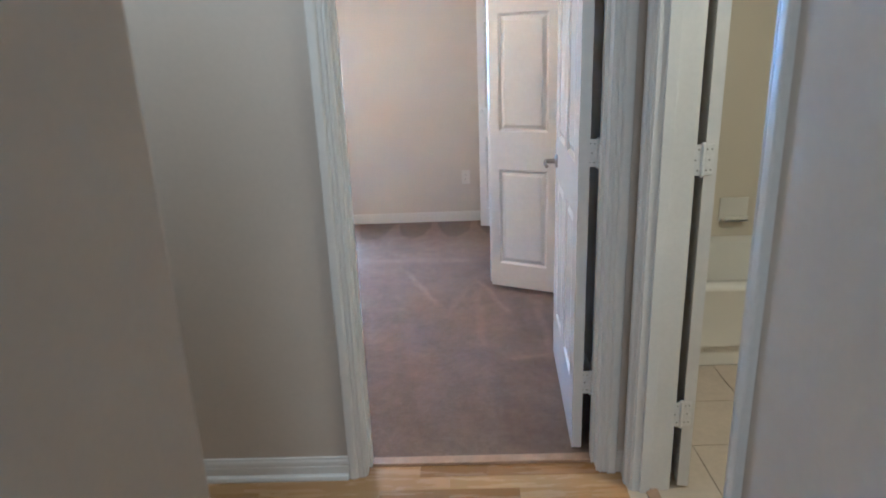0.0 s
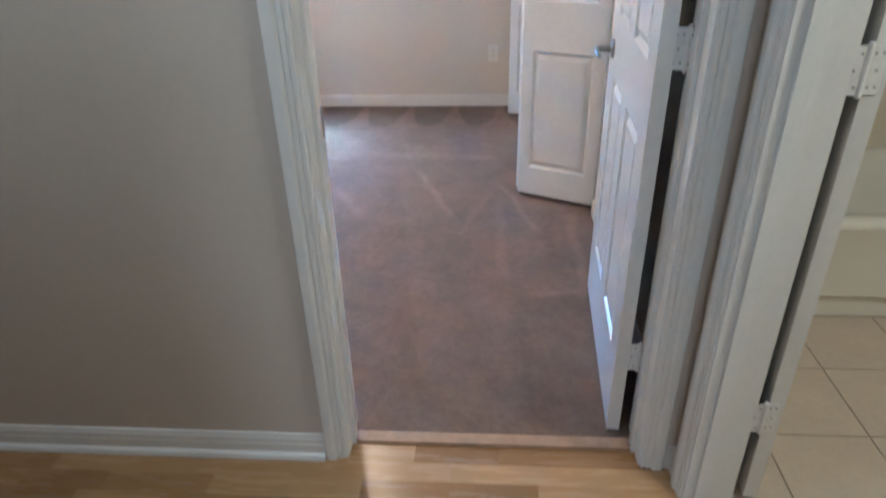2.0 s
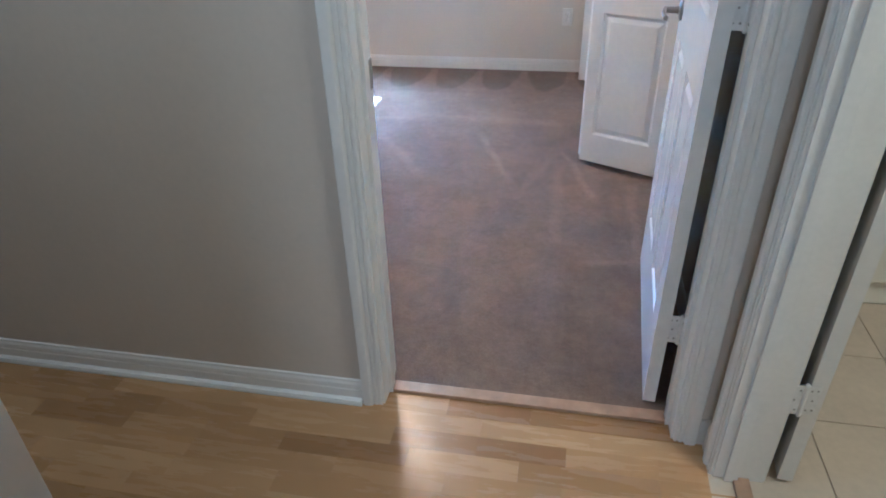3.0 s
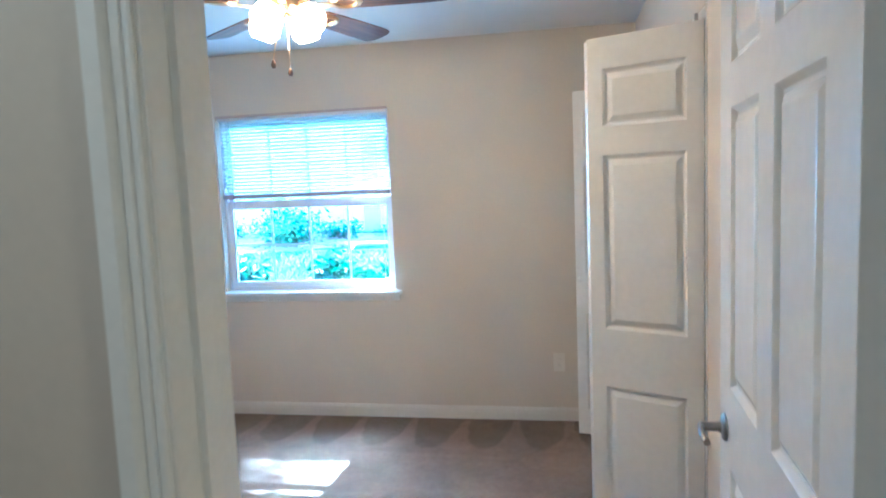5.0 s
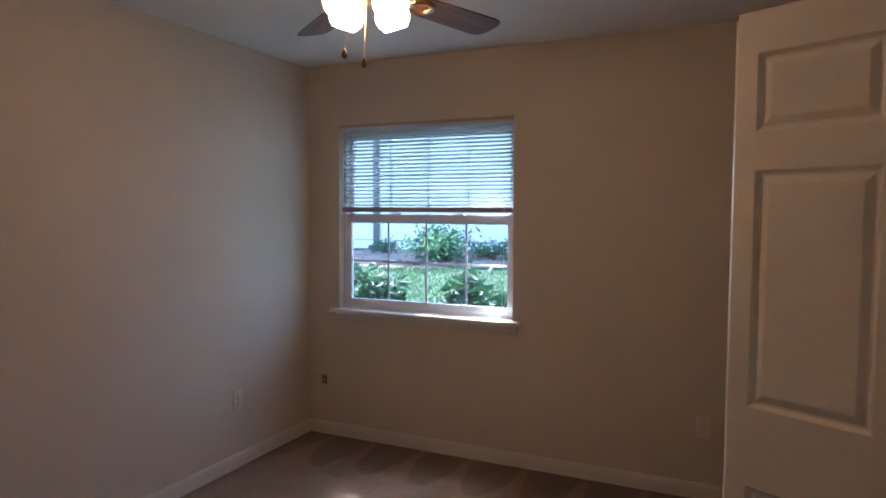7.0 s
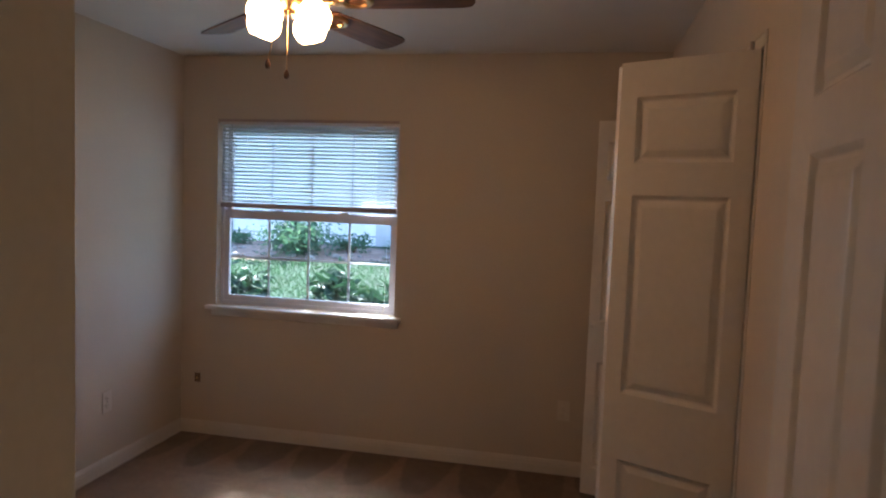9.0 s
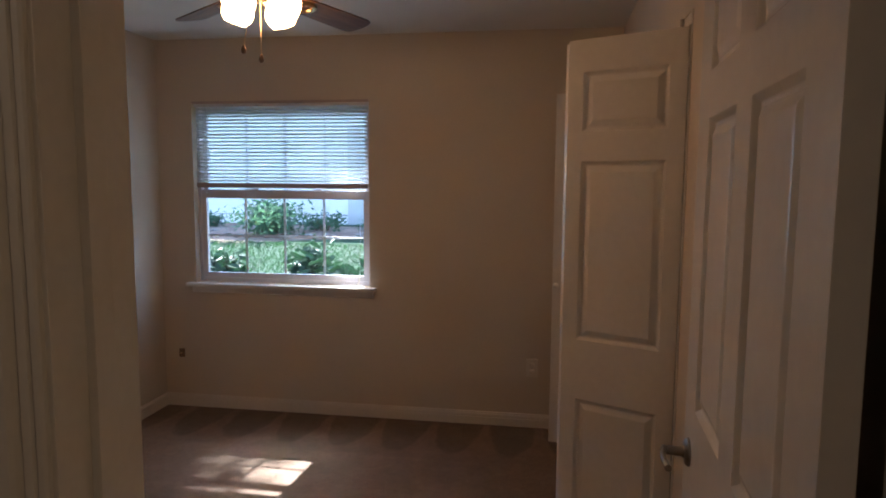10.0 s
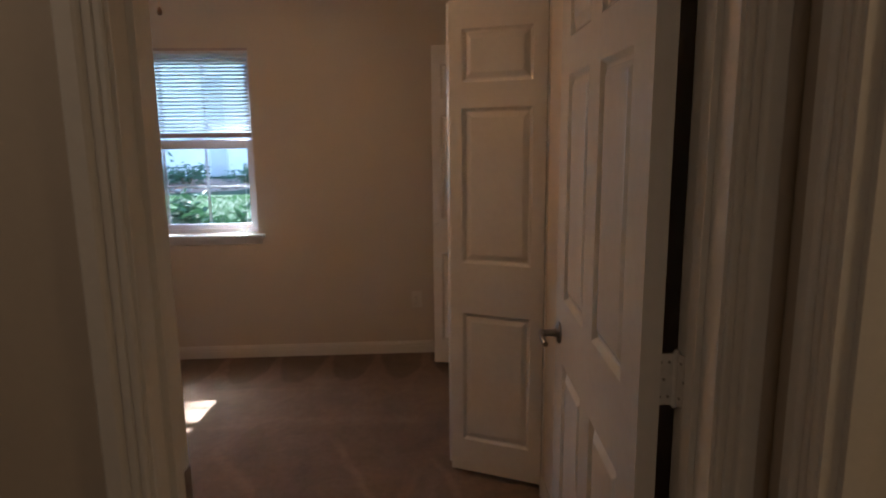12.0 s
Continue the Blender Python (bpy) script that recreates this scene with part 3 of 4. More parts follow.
for nm, f in (("casing_hall", lambda u, d, z: (SIDE_IN - d, u, z)), ("casing_bath", lambda u, d, z: (SIDE_OUT + d, u, z))):
    p = part(nm, casing_mesh(BATH_Y0, BATH_Y1, DOOR_H, f), TRIM, bj, "white moulded door casing", smooth=22)
    p.matrix_parent_inverse = bj.matrix_world.inverted()

# thresholds
solid("threshold_bedroom", box((DOOR_X0, 0.004, -0.012), (DOOR_X1, 0.046, 0.011), 0.004), STRIP, "brown wooden transition strip between laminate and carpet", "threshold")
solid("threshold_bathroom", box((SIDE_IN + 0.045, BATH_Y0, -0.012), (SIDE_IN + 0.085, BATH_Y1, 0.010), 0.004), STRIP, "brown wooden transition strip between laminate and tile", "threshold")

# baseboards
K = 0.066
for nm, s, e, n, prof in (("baseboard_hall", (-2.3, HALL_W, 0), (DOOR_X0 - K, HALL_W, 0), (0, -1, 0), SHOE),
                          ("baseboard_hall_stub", (DOOR_X1 + K, HALL_W, 0), (SIDE_IN, HALL_W, 0), (0, -1, 0), BASE),
                          ("baseboard_hall_corner", (SIDE_IN, BATH_Y1 + K, 0), (SIDE_IN, HALL_W - 0.011, 0), (-1, 0, 0), BASE),
                          ("baseboard_hall_right", (SIDE_IN, -4.3, 0), (SIDE_IN, BATH_Y0 - K, 0), (-1, 0, 0), SHOE),
                          ("baseboard_hall_left", (HL_X, -4.3, 0), (HL_X, HL_Y, 0), (1, 0, 0), SHOE),
                          ("baseboard_hall_branch", (-2.3, HL_Y, 0), (HL_X, HL_Y, 0), (0, 1, 0), SHOE),
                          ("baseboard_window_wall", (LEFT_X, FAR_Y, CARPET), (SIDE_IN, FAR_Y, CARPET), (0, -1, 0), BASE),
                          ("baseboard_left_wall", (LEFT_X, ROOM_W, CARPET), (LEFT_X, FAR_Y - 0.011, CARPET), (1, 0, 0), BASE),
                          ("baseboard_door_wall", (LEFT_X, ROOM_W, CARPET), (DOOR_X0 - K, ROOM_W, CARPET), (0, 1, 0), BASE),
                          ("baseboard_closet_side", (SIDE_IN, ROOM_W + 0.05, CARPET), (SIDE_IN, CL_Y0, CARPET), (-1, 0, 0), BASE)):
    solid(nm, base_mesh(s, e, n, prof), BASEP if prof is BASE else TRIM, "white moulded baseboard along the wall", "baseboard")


# ---- hinges, knobs ----
def hinge(parent, at, leaf_dir, z, material=HINGE, other=None):
    """A butt hinge: barrel at a place, one leaf towards leaf_dir, with screws."""
    bm = cyl((at[0], at[1], z - 0.045), (at[0], at[1], z + 0.045), 0.0055, seg=10)
    add_cyl(bm, (at[0], at[1], z + 0.045), (at[0], at[1], z + 0.050), 0.0068, 0.004, seg=10)
    add_cyl(bm, (at[0], at[1], z - 0.050), (at[0], at[1], z - 0.045), 0.004, 0.0068, seg=10)
    h = part("hinge", bm, material, parent, "paint-spotted metal butt hinge", smooth=40)
    h.matrix_parent_inverse = parent.matrix_world.inverted()
    for d in [leaf_dir] + ([other] if other else []):
        d = Vector((*d, 0))
        n = Vector((-d.y, d.x, 0))
        m = Matrix.Translation((at[0], at[1], z)) @ Matrix(((d.x, n.x, 0, 0), (d.y, n.y, 0, 0), (0, 0, 1, 0), (0, 0, 0, 1)))
        lf = part("leaf", box((0.003, -0.0012, -0.0445), (0.034, 0.0012, 0.0445), 0.0008, m), material, h)
        bm = bmesh.new()
        for dz, du in ((-0.03, 0.012), (-0.03, 0.026), (0.0, 0.02), (0.03, 0.012), (0.03, 0.026)):
            q = m @ Vector((du, 0, dz))
            nn = (m.to_3x3() @ Vector((0, 1, 0)))
            add_cyl(bm, q - nn * 0.0018, q + nn * 0.0018, 0.0028, seg=8)
        sc = part("screw", bm, SCREW, h)
    return h


def lever_knob(parent, at, out, label):
    """A small lever on a round rose; out is the way it stands off the door."""
    o = Vector(out)
    m = Matrix.Translation(at) @ o.to_track_quat("Z", "Y").to_matrix().to_4x4()
    k = part("door_knob", lathe([(0.0, 0.0), (0.031, 0.0), (0.031, 0.004), (0.026, 0.009), (0.014, 0.011), (0.0105, 0.016), (0.0095, 0.050), (0.012, 0.053), (0.0, 0.060)], 24, m), NICKEL, parent, label, smooth=40)
    q = Vector(at) + o * 0.050
    bm = bmesh.new()
    n = 9
    rings = []
    for i in range(n):
        f = i / (n - 1)
        c = q + Vector((-0.072 * f, 0, -0.010 * f * f)) + o * (0.006 * math.sin(f * 3.1))
        hw, hh = 0.0055 + 0.002 * f, 0.0105 - 0.003 * f
        rings.append([bm.verts.new(c + Vector((0, hw * math.cos(t), hh * math.sin(t)))) for t in [2 * math.pi * j / 10 for j in range(10)]])
    for a, b in zip(rings, rings[1:]):
        for j in range(10):
            bm.faces.new((a[j], a[(j + 1) % 10], b[(j + 1) % 10], b[j]))
    bm.faces.new(rings[0])
    bm.faces.new(rings[-1])
    part("lever", bm, NICKEL, k, smooth=50)
    return k


# ---- bedroom door, open flat against the closet side wall ----
DW, DH = 0.795, 2.025
door = thing("bedroom_door", pose(0.7815, 0.070, 0.017) @ pose(0, 0, 0, 0, 0, 86.5), "white six-panel bedroom door standing wide open", "door")
slab = part("door_slab", panel_slab(DW, DH, 0.035, six_panels(DW, DH)), DOORP, door)
slab.matrix_basis = Matrix.Identity(4)
for side, y, out in (("a", 0.035, (0, 1, 0)), ("b", 0.0, (0, -1, 0))):
    lever_knob(door, (DW - 0.062, y, 0.94), out, "brushed nickel door knob")
bm = box((DW - 0.0005, 0.006, 0.905), (DW + 0.0012, 0.029, 0.965), 0.0004)
part("latch_plate", bm, NICKEL, door, "brushed nickel latch plate")
for z in (0.285, 1.11, 1.86):
    hinge(jamb, (DOOR_X1 - 0.007, 0.074), (-1, 0), z, other=(0.35, -0.937))

# ---- bathroom door, swung right back against the bathroom wall ----
PIN = (SIDE_OUT + 0.026, BATH_Y1 + 0.004)
bdoor = thing("bathroom_door", pose(PIN[0] + 0.044, PIN[1] + 0.002, 0.012) @ pose(0, 0, 0, 0, 0, 83), "white six-panel bathroom door swung fully open", "door")
part("door_slab", panel_slab(0.655, DH, 0.035, six_panels(0.655, DH)), DOORP, bdoor)
lever_knob(bdoor, (0.595, 0.0, 0.94), (0, -1, 0), "brushed nickel door knob")
for z in (0.290, 1.118, 1.86):
    hinge(bj, PIN, (0.9925, 0.1219), z, other=(-1, 0))


# ---- bifold closet doors ----
def bifold_panels(w, h):
    return [(0.054, w - 0.054, z0, z1) for z0, z1 in ((0.145, 0.722), (0.938, 1.572), (1.672, 1.876))]


def bifold_leaf(parent, name, tip, pivot, near_side, w=0.380, knob=False):
    """One leaf from its pivot edge to its free edge; near_side turns its thickness towards +y or -y."""
    t, p = Vector((*tip, 0)), Vector((*pivot, 0))
    d = (p - t).normalized()
    n = Vector((-d.y, d.x, 0))
    if n.y * near_side < 0:
        n = -n
        d2 = -d
        origin = t + d * w
    else:
        d2, origin = d, t
    m = Matrix.Translation(origin + Vector((0, 0, 0.034))) @ Matrix(((d2.x, -d2.y, 0, 0), (d2.y, d2.x, 0, 0), (0, 0, 1, 0), (0, 0, 0, 1)))
    bm = panel_slab(w, 1.985, 0.030, bifold_panels(w, 1.985))
    bm.transform(m)
    leaf = part(name, bm, DOORP, parent)
    leaf.matrix_parent_inverse = parent.matrix_world.inverted()
    if knob:
        q = t + d * 0.026 + Vector((0, 0, 0.955))
        o = -n
        km = Matrix.Translation(q) @ o.to_track_quat("Z", "Y").to_matrix().to_4x4()
        kn = part("pull_knob", lathe([(0, 0), (0.009, 0), (0.007, 0.012), (0.015, 0.018), (0.016, 0.024), (0.010, 0.029), (0, 0.030)], 20, km), TRIM, leaf, "small round white pull knob", smooth=40)
    return leaf


bif1 = thing("bifold_door", pose(0.91, 1.58, 0), "white panelled bifold closet door, half folded open", "closet door", "bifold doors of the closet")
bifold_leaf(bif1, "leaf", (0.549, 1.745), (0.902, 1.572), 1, w=0.402)
bifold_leaf(bif1, "leaf", (0.556, 1.783), (0.905, 1.945), 1)
pv = part("pivot_pin", cyl((0.892, 1.596, 2.015), (0.892, 1.596, 2.045), 0.006, seg=10), SCREW, bif1, "dark steel pivot pin")
pv.matrix_parent_inverse = bif1.matrix_world.inverted()
bif2 = thing("bifold_door", pose(0.92, 3.13, 0), "white panelled bifold closet door, folded wide open", "closet door", "bifold doors of the closet")
bifold_leaf(bif2, "leaf", (0.532, 3.085), (0.899, 3.000), 1, knob=True)
bifold_leaf(bif2, "leaf", (0.534, 3.122), (0.909, 3.122), 1)
solid("closet_fascia", box((SIDE_IN + 0.002, CL_Y0, 2.024), (SIDE_IN + 0.014, CL_Y1, CL_H)), TRIM, "white board under the closet header", "trim")
solid("closet_track", box((0.950, CL_Y0, CL_H - 0.022), (0.980, CL_Y1, CL_H - 0.001), 0.002), TRIM, "white metal bifold track under the closet header", "door track", kind="structure")
solid("closet_corner_bead", box((SIDE_IN - 0.004, CL_Y0 - 0.012, 0.095), (SIDE_IN - 0.0, CL_Y0 + 0.0, CL_H), 0.0015), TRIM, "narrow white edge bead of the closet opening", "trim")


# ---- window ----
win = thing("window_1", pose((WX0 + WX1) / 2, FAR_Y, WZ0), "white vinyl double-hung window with grille bars", "window", kind="structure")
YF0, YF1 = 3.405, 3.475


def wpart(name, bm, material, label="", parent=win, smooth=None):
    p = part(name, bm, material, parent, label, smooth)
    if parent is win:
        p.matrix_parent_inverse = win.matrix_world.inverted()
    return p


wpart("frame_side", box((WX0, YF0, WZ0), (WX0 + 0.020, YF1, WZ1), 0.002), VINYL)
wpart("frame_side", box((WX1 - 0.020, YF0, WZ0), (WX1, YF1, WZ1), 0.002), VINYL)
wpart("frame_head", box((WX0 + 0.020, YF0, WZ1 - 0.022), (WX1 - 0.020, YF1, WZ1), 0.002), VINYL)
wpart("frame_bottom", box((WX0 + 0.020, YF0, WZ0), (WX1 - 0.020, YF1, WZ0 + 0.026), 0.002), VINYL)
for nm, z0, z1, y0 in (("lower_sash", WZ0 + 0.026, 1.472, 3.410), ("upper_sash", 1.440, WZ1 - 0.022, 3.442)):
    y1 = y0 + 0.028
    x0, x1, r = WX0 + 0.020, WX1 - 0.020, 0.034
    top = 0.056 if nm == "lower_sash" else 0.050
    bm = box((x0, y0, z0), (x0 + r, y1, z1), 0.002)
    add_box(bm, (x1 - r, y0, z0), (x1, y1, z1), 0.002)
    add_box(bm, (x0 + r, y0 + 0.0005, z0), (x1 - r, y1 - 0.0005, z0 + r), 0.002)
    add_box(bm, (x0 + r, y0 + 0.0005, z1 - top), (x1 - r, y1 - 0.0005, z1), 0.002)
    sash = wpart(nm, bm, VINYL)
    gx0, gx1, gz0, gz1 = x0 + r, x1 - r, z0 + r, z1 - top
    pane = wpart("pane", box((gx0 - 0.004, y0 + 0.013, gz0 - 0.004), (gx1 + 0.004, y0 + 0.016, gz1 + 0.004)), GLASS, "", sash)
    pane.visible_shadow = False
    for i in (1, 2, 3):
        gx = gx0 + (gx1 - gx0) * i / 4
        wpart("grille_bar", box((gx - 0.007, y0 + 0.017, gz0), (gx + 0.007, y0 + 0.022, gz1), 0.001), VINYL, "", sash)
    zz = (gz0 + gz1) / 2
    wpart("grille_bar", box((gx0, y0 + 0.0175, zz - 0.007), (gx1, y0 + 0.0215, zz + 0.007), 0.001), VINYL, "", sash)
for lx in (-1.40, -0.97):
    wpart("sash_lock", box((lx - 0.03, 3.412, 1.472), (lx + 0.03, 3.434, 1.484), 0.003), VINYL, "small white sash lock")
wpart("window_sill", box((WX0 - 0.045, 3.292, WZ0 - 0.024), (WX1 + 0.045, FAR_Y, WZ0 - 0.001), 0.005), TRIM, "white painted window stool", smooth=40)
wpart("sill_inner", box((WX0 + 0.001, FAR_Y, WZ0 - 0.024), (WX1 - 0.001, YF0, WZ0 - 0.001)), TRIM)
wpart("apron", box((WX0 - 0.025, FAR_Y - 0.013, WZ0 - 0.068), (WX1 + 0.025, FAR_Y - 0.0005, WZ0 - 0.024), 0.003), TRIM)

# ---- mini blind, half raised ----
blind = thing("window_blind", pose((WX0 + WX1) / 2, 3.378, WZ1), "white aluminium mini blind drawn halfway up", "blind")
BX0, BX1, BY = WX0 + 0.010, WX1 - 0.010, 3.378


def bpart(name, bm, material, label="", smooth=None):
    p = part(name, bm, material, blind, label, smooth)
    p.matrix_parent_inverse = blind.matrix_world.inverted()
    return p


bpart("head_rail", box((BX0, BY - 0.016, WZ1 - 0.030), (BX1, BY + 0.014, WZ1 - 0.003), 0.002), SLAT, "white metal head rail")
bpart("valance_edge", box((BX0 - 0.006, 3.346, WZ1 - 0.012), (BX1 + 0.006, 3.352, WZ1 + 0.004), 0.001), RAIL, "top edge strip, its backlit shade put in as dull brown")
bpart("bottom_rail", box((BX0 + 0.004, BY - 0.013, 1.486), (BX1 - 0.004, BY + 0.013, 1.517), 0.004), RAIL, "bottom rail, its backlit shade put in as dull mauve brown", smooth=40)
slat_bm = bmesh.new()
rows = []
for k in range(5):
    a = -1 + k / 2
    rows.append([slat_bm.verts.new((x, a * 0.0125, 0.0018 * (1 - a * a) + a * -0.0058)) for x in (BX0 + 0.006, BX1 - 0.006)])
for a, b in zip(rows, rows[1:]):
    slat_bm.faces.new((a[0], a[1], b[1], b[0]))
slat_me = mesh_of("slat", slat_bm, SLAT_T, 60)
NS = 21
for i in range(NS):
    s = new("slat", slat_me)
    s.parent = blind
    s.matrix_parent_inverse = blind.matrix_world.inverted()
    s.matrix_basis = pose(0, BY + random.uniform(-0.0006, 0.0006), 1.530 + i * (0.462 / (NS - 1)), random.uniform(-2, 2), random.uniform(-0.05, 0.05), 0)
for x in (-1.60, -1.187, -0.775):
    for y in (BY - 0.0135, BY + 0.0135):
        bpart("ladder_cord", cyl((x, y, 1.50), (x, y, WZ1 - 0.02), 0.0009, seg=6), CORD)
bpart("lift_cord", cyl((-0.675, BY - 0.022, 0.95), (-0.660, BY - 0.020, WZ1 - 0.02), 0.0012, seg=6), CORD, "thin white lift cord")
bpart("tilt_wand", cyl((-1.700, BY - 0.022, 1.44), (-1.702, BY - 0.020, WZ1 - 0.03), 0.0035, seg=6), GLASS, "clear plastic tilt wand")
# loose end of the cord lying on the stool
cu = bpy.data.curves.new("cord_tassel", "CURVE")
cu.dimensions, cu.bevel_depth, cu.bevel_resolution = "3D", 0.004, 2
sp = cu.splines.new("NURBS")
pts = ((-0.675, 3.357, 0.95), (-0.676, 3.350, 0.876), (-0.70, 3.335, 0.866), (-0.76, 3.330, 0.866), (-0.80, 3.345, 0.866), (-0.75, 3.36, 0.866), (-0.69, 3.34, 0.867))
sp.points.add(len(pts) - 1)
for q, c in zip(sp.points, pts):
    q.co = (*c, 1)
sp.use_endpoint_u, sp.order_u = True, 4
cu.materials.append(CORD)
tcord = new("cord_end", cu)
tcord.parent = blind
tcord.matrix_parent_inverse = blind.matrix_world.inverted()


# ---- wall plates ----
def outlet(at, turn, label, kind="duplex"):
    """A cover plate in its wall: local y stands out of the wall."""
    ob = thing("wall_outlet", pose(*at) @ pose(0, 0, 0, 0, 0, turn), label, "outlet", "outlets on the bedroom walls")
    if kind == "duplex":
        part("cover_plate", box((-0.035, 0.0, -0.0575), (0.035, 0.0055, 0.0575), 0.002), PLATE, ob, smooth=40)
    else:
        part("cover_plate", box((-0.020, 0.0, -0.030), (0.020, 0.006, 0.030), 0.003), JACKPLATE, ob, smooth=40)
    if kind == "duplex":
        for z in (-0.0195, 0.0195):
            f = part("socket", lathe([(0, 0.0055), (0.0165, 0.0055), (0.0165, 0.0075), (0.0155, 0.0082), (0, 0.0082)], 20, pose(0, 0, z, -90, 0, 0)), PLATE, ob, smooth=40)
            for x in (-0.006, 0.006):
                part("slot", box((x - 0.001, 0.0080, z - 0.002), (x + 0.001, 0.0087, z + 0.006)), SLOT, f)
        part("screw", cyl((0, 0.005, 0), (0, 0.0066, 0), 0.003, seg=10), SCREW, ob)
    else:
        part("jack", cyl((0, 0.005, 0), (0, 0.016, 0), 0.0048, seg=10), BRASS, ob, "brass coaxial connector")
        for z in (-0.026, 0.026):
            part("screw", cyl((0, 0.005, z), (0, 0.0066, z), 0.003, seg=10), SCREW, ob)
    return ob


outlet((0.425, FAR_Y, 0.388), 180, "ivory duplex outlet low on the window wall")
outlet((-1.915, FAR_Y, 0.375), 180, "dark brown cable jack plate near the corner", "jack")
outlet((LEFT_X, 2.66, 0.405), -90, "pale outlet low on the plain bedroom wall")

# ---- ceiling fan ----
FX, FY = -0.53, 1.63
fan = thing("ceiling_fan", pose(FX, FY, CEIL), "five-blade brown wood and brass ceiling fan, lit", "ceiling fan")


def fpart(name, bm, material, label="", parent=fan, smooth=40):
    return part(name, bm, material, parent, label, smooth)


fpart("canopy", lathe([(0, 0), (0.075, 0), (0.072, -0.018), (0.055, -0.035), (0.02, -0.042), (0, -0.042)]), BRASS, "brass ceiling canopy")
fpart("downrod", cyl((0, 0, -0.09), (0, 0, -0.036), 0.013), BRASS)
fpart("motor_housing", lathe([(0, -0.075), (0.045, -0.077), (0.095, -0.090), (0.112, -0.115), (0.115, -0.165), (0.105, -0.195), (0.085, -0.208), (0, -0.210)]), MOTOR, "dark bronze motor housing with a brass band")
fpart("brass_band", lathe([(0.1145, -0.128), (0.118, -0.131), (0.118, -0.151), (0.1145, -0.154)]), BRASS, "polished brass band")
fpart("switch_housing", lathe([(0, -0.208), (0.062, -0.210), (0.066, -0.225), (0.060, -0.262), (0.045, -0.275), (0, -0.276)]), BRASS, "brass switch housing")


def blade_mesh():
    bm = bmesh.new()
    outline = [(0.185, -0.050), (0.30, -0.058), (0.46, -0.064), (0.575, -0.066), (0.602, -0.058), (0.615, -0.038), (0.620, 0.0), (0.615, 0.038), (0.602, 0.058), (0.575, 0.066), (0.46, 0.064), (0.30, 0.058), (0.185, 0.050), (0.172, 0.03), (0.172, -0.03)]
    vs = [bm.verts.new((x, y, 0)) for x, y in outline]
    f = bm.faces.new(vs)
    ex = bmesh.ops.extrude_face_region(bm, geom=[f])["geom"]
    bmesh.ops.translate(bm, vec=(0, 0, 0.006), verts=[g for g in ex if isinstance(g, bmesh.types.BMVert)])
    return bm


def bracket_mesh():
    """The arm that carries a blade, with an open oval ring under the blade root."""
    bm = bmesh.new()
    add_box(bm, (0.095, -0.014, -0.012), (0.19, 0.014, -0.004), 0.003)
    n = 28
    prof = ((0.026, 0.0), (0.028, -0.006), (0.034, -0.009), (0.041, -0.006), (0.043, 0.0))
    rings = [[bm.verts.new((r * 1.4 * math.cos(2 * math.pi * i / n) + 0.232, r * math.sin(2 * math.pi * i / n), z - 0.002)) for r, z in prof] for i in range(n)]
    for i in range(n):
        a, b = rings[i], rings[(i + 1) % n]
        for j in range(len(prof)):
            k = (j + 1) % len(prof)
            bm.faces.new((a[j], a[k], b[k], b[j]))
    return bm


blade_me = mesh_of("blade", blade_mesh(), BLADE, 40)
bracket_me = mesh_of("blade_bracket", bracket_mesh(), BRASS, 40)
for i in range(5):
    m = pose(0, 0, -0.222, 0, 0, -1 + 72 * i) @ pose(0, 0, -0.012, -12, 0, 0)
    bl = new("blade", blade_me)
    bl.parent = fan
    bl.matrix_basis = m @ pose(0, 0, 0.0, 0, 0, 0)
    br = new("blade_bracket", bracket_me)
    br.parent = fan
    br.matrix_basis = m
KIT = math.degrees(math.atan2(0.46, 0.89))
for i in range(4):
    a = radians(KIT + 45 + 90 * i)
    arm = fpart("lamp_arm", cyl((0.03 * math.cos(a), 0.03 * math.sin(a), -0.262), (0.075 * math.cos(a), 0.075 * math.sin(a), -0.252), 0.011), BRASS)
    sm = pose(0.084 * math.cos(a), 0.084 * math.sin(a), -0.243) @ Matrix.Rotation(radians(24), 4, Vector((-math.sin(a), math.cos(a), 0)) * -1)
    body = lathe([(0.022, 0.0), (0.029, -0.007), (0.046, -0.021), (0.056, -0.043), (0.058, -0.061), (0.0535, -0.078), (0.045, -0.090), (0.0385, -0.0955), (0.0395, -0.0985), (0.036, -0.0985), (0.035, -0.092), (0.0, -0.088)], 32, sm)
    fpart("glass_shade", body, SHADE, "glowing white opal glass shade")
    fpart("shade_holder", lathe([(0, 0.012), (0.024, 0.010), (0.029, -0.004), (0.029, -0.010), (0, -0.010)], 24, sm), BRASS)
for (x, y, z) in ((-0.537, 1.505, 1.965), (-0.494, 1.548, 1.942)):
    lx, ly, lz = x - FX, y - FY, z - CEIL
    fpart("pull_chain", cyl((lx, ly, lz + 0.018), (lx * 0.45, ly * 0.45, -0.27), 0.0016, seg=6), BRASS, "thin brass pull chain")
    fpart("chain_pull", lathe([(0, 0.020), (0.004, 0.018), (0.008, 0.008), (0.0095, 0.0), (0.006, -0.009), (0, -0.011)], 14, pose(lx, ly, lz)), MOTOR, "small turned chain pull")

# ---- bathtub ----
TX0, TX1, TY0, TY1, TZ = SIDE_OUT + 0.003, 2.598, 0.672, 1.398, 0.405
tub = thing("bathtub", pose((TX0 + TX1) / 2, TY0, 0), "cream enamelled bathtub with a plain apron", "bathtub")
bm = bmesh.new()
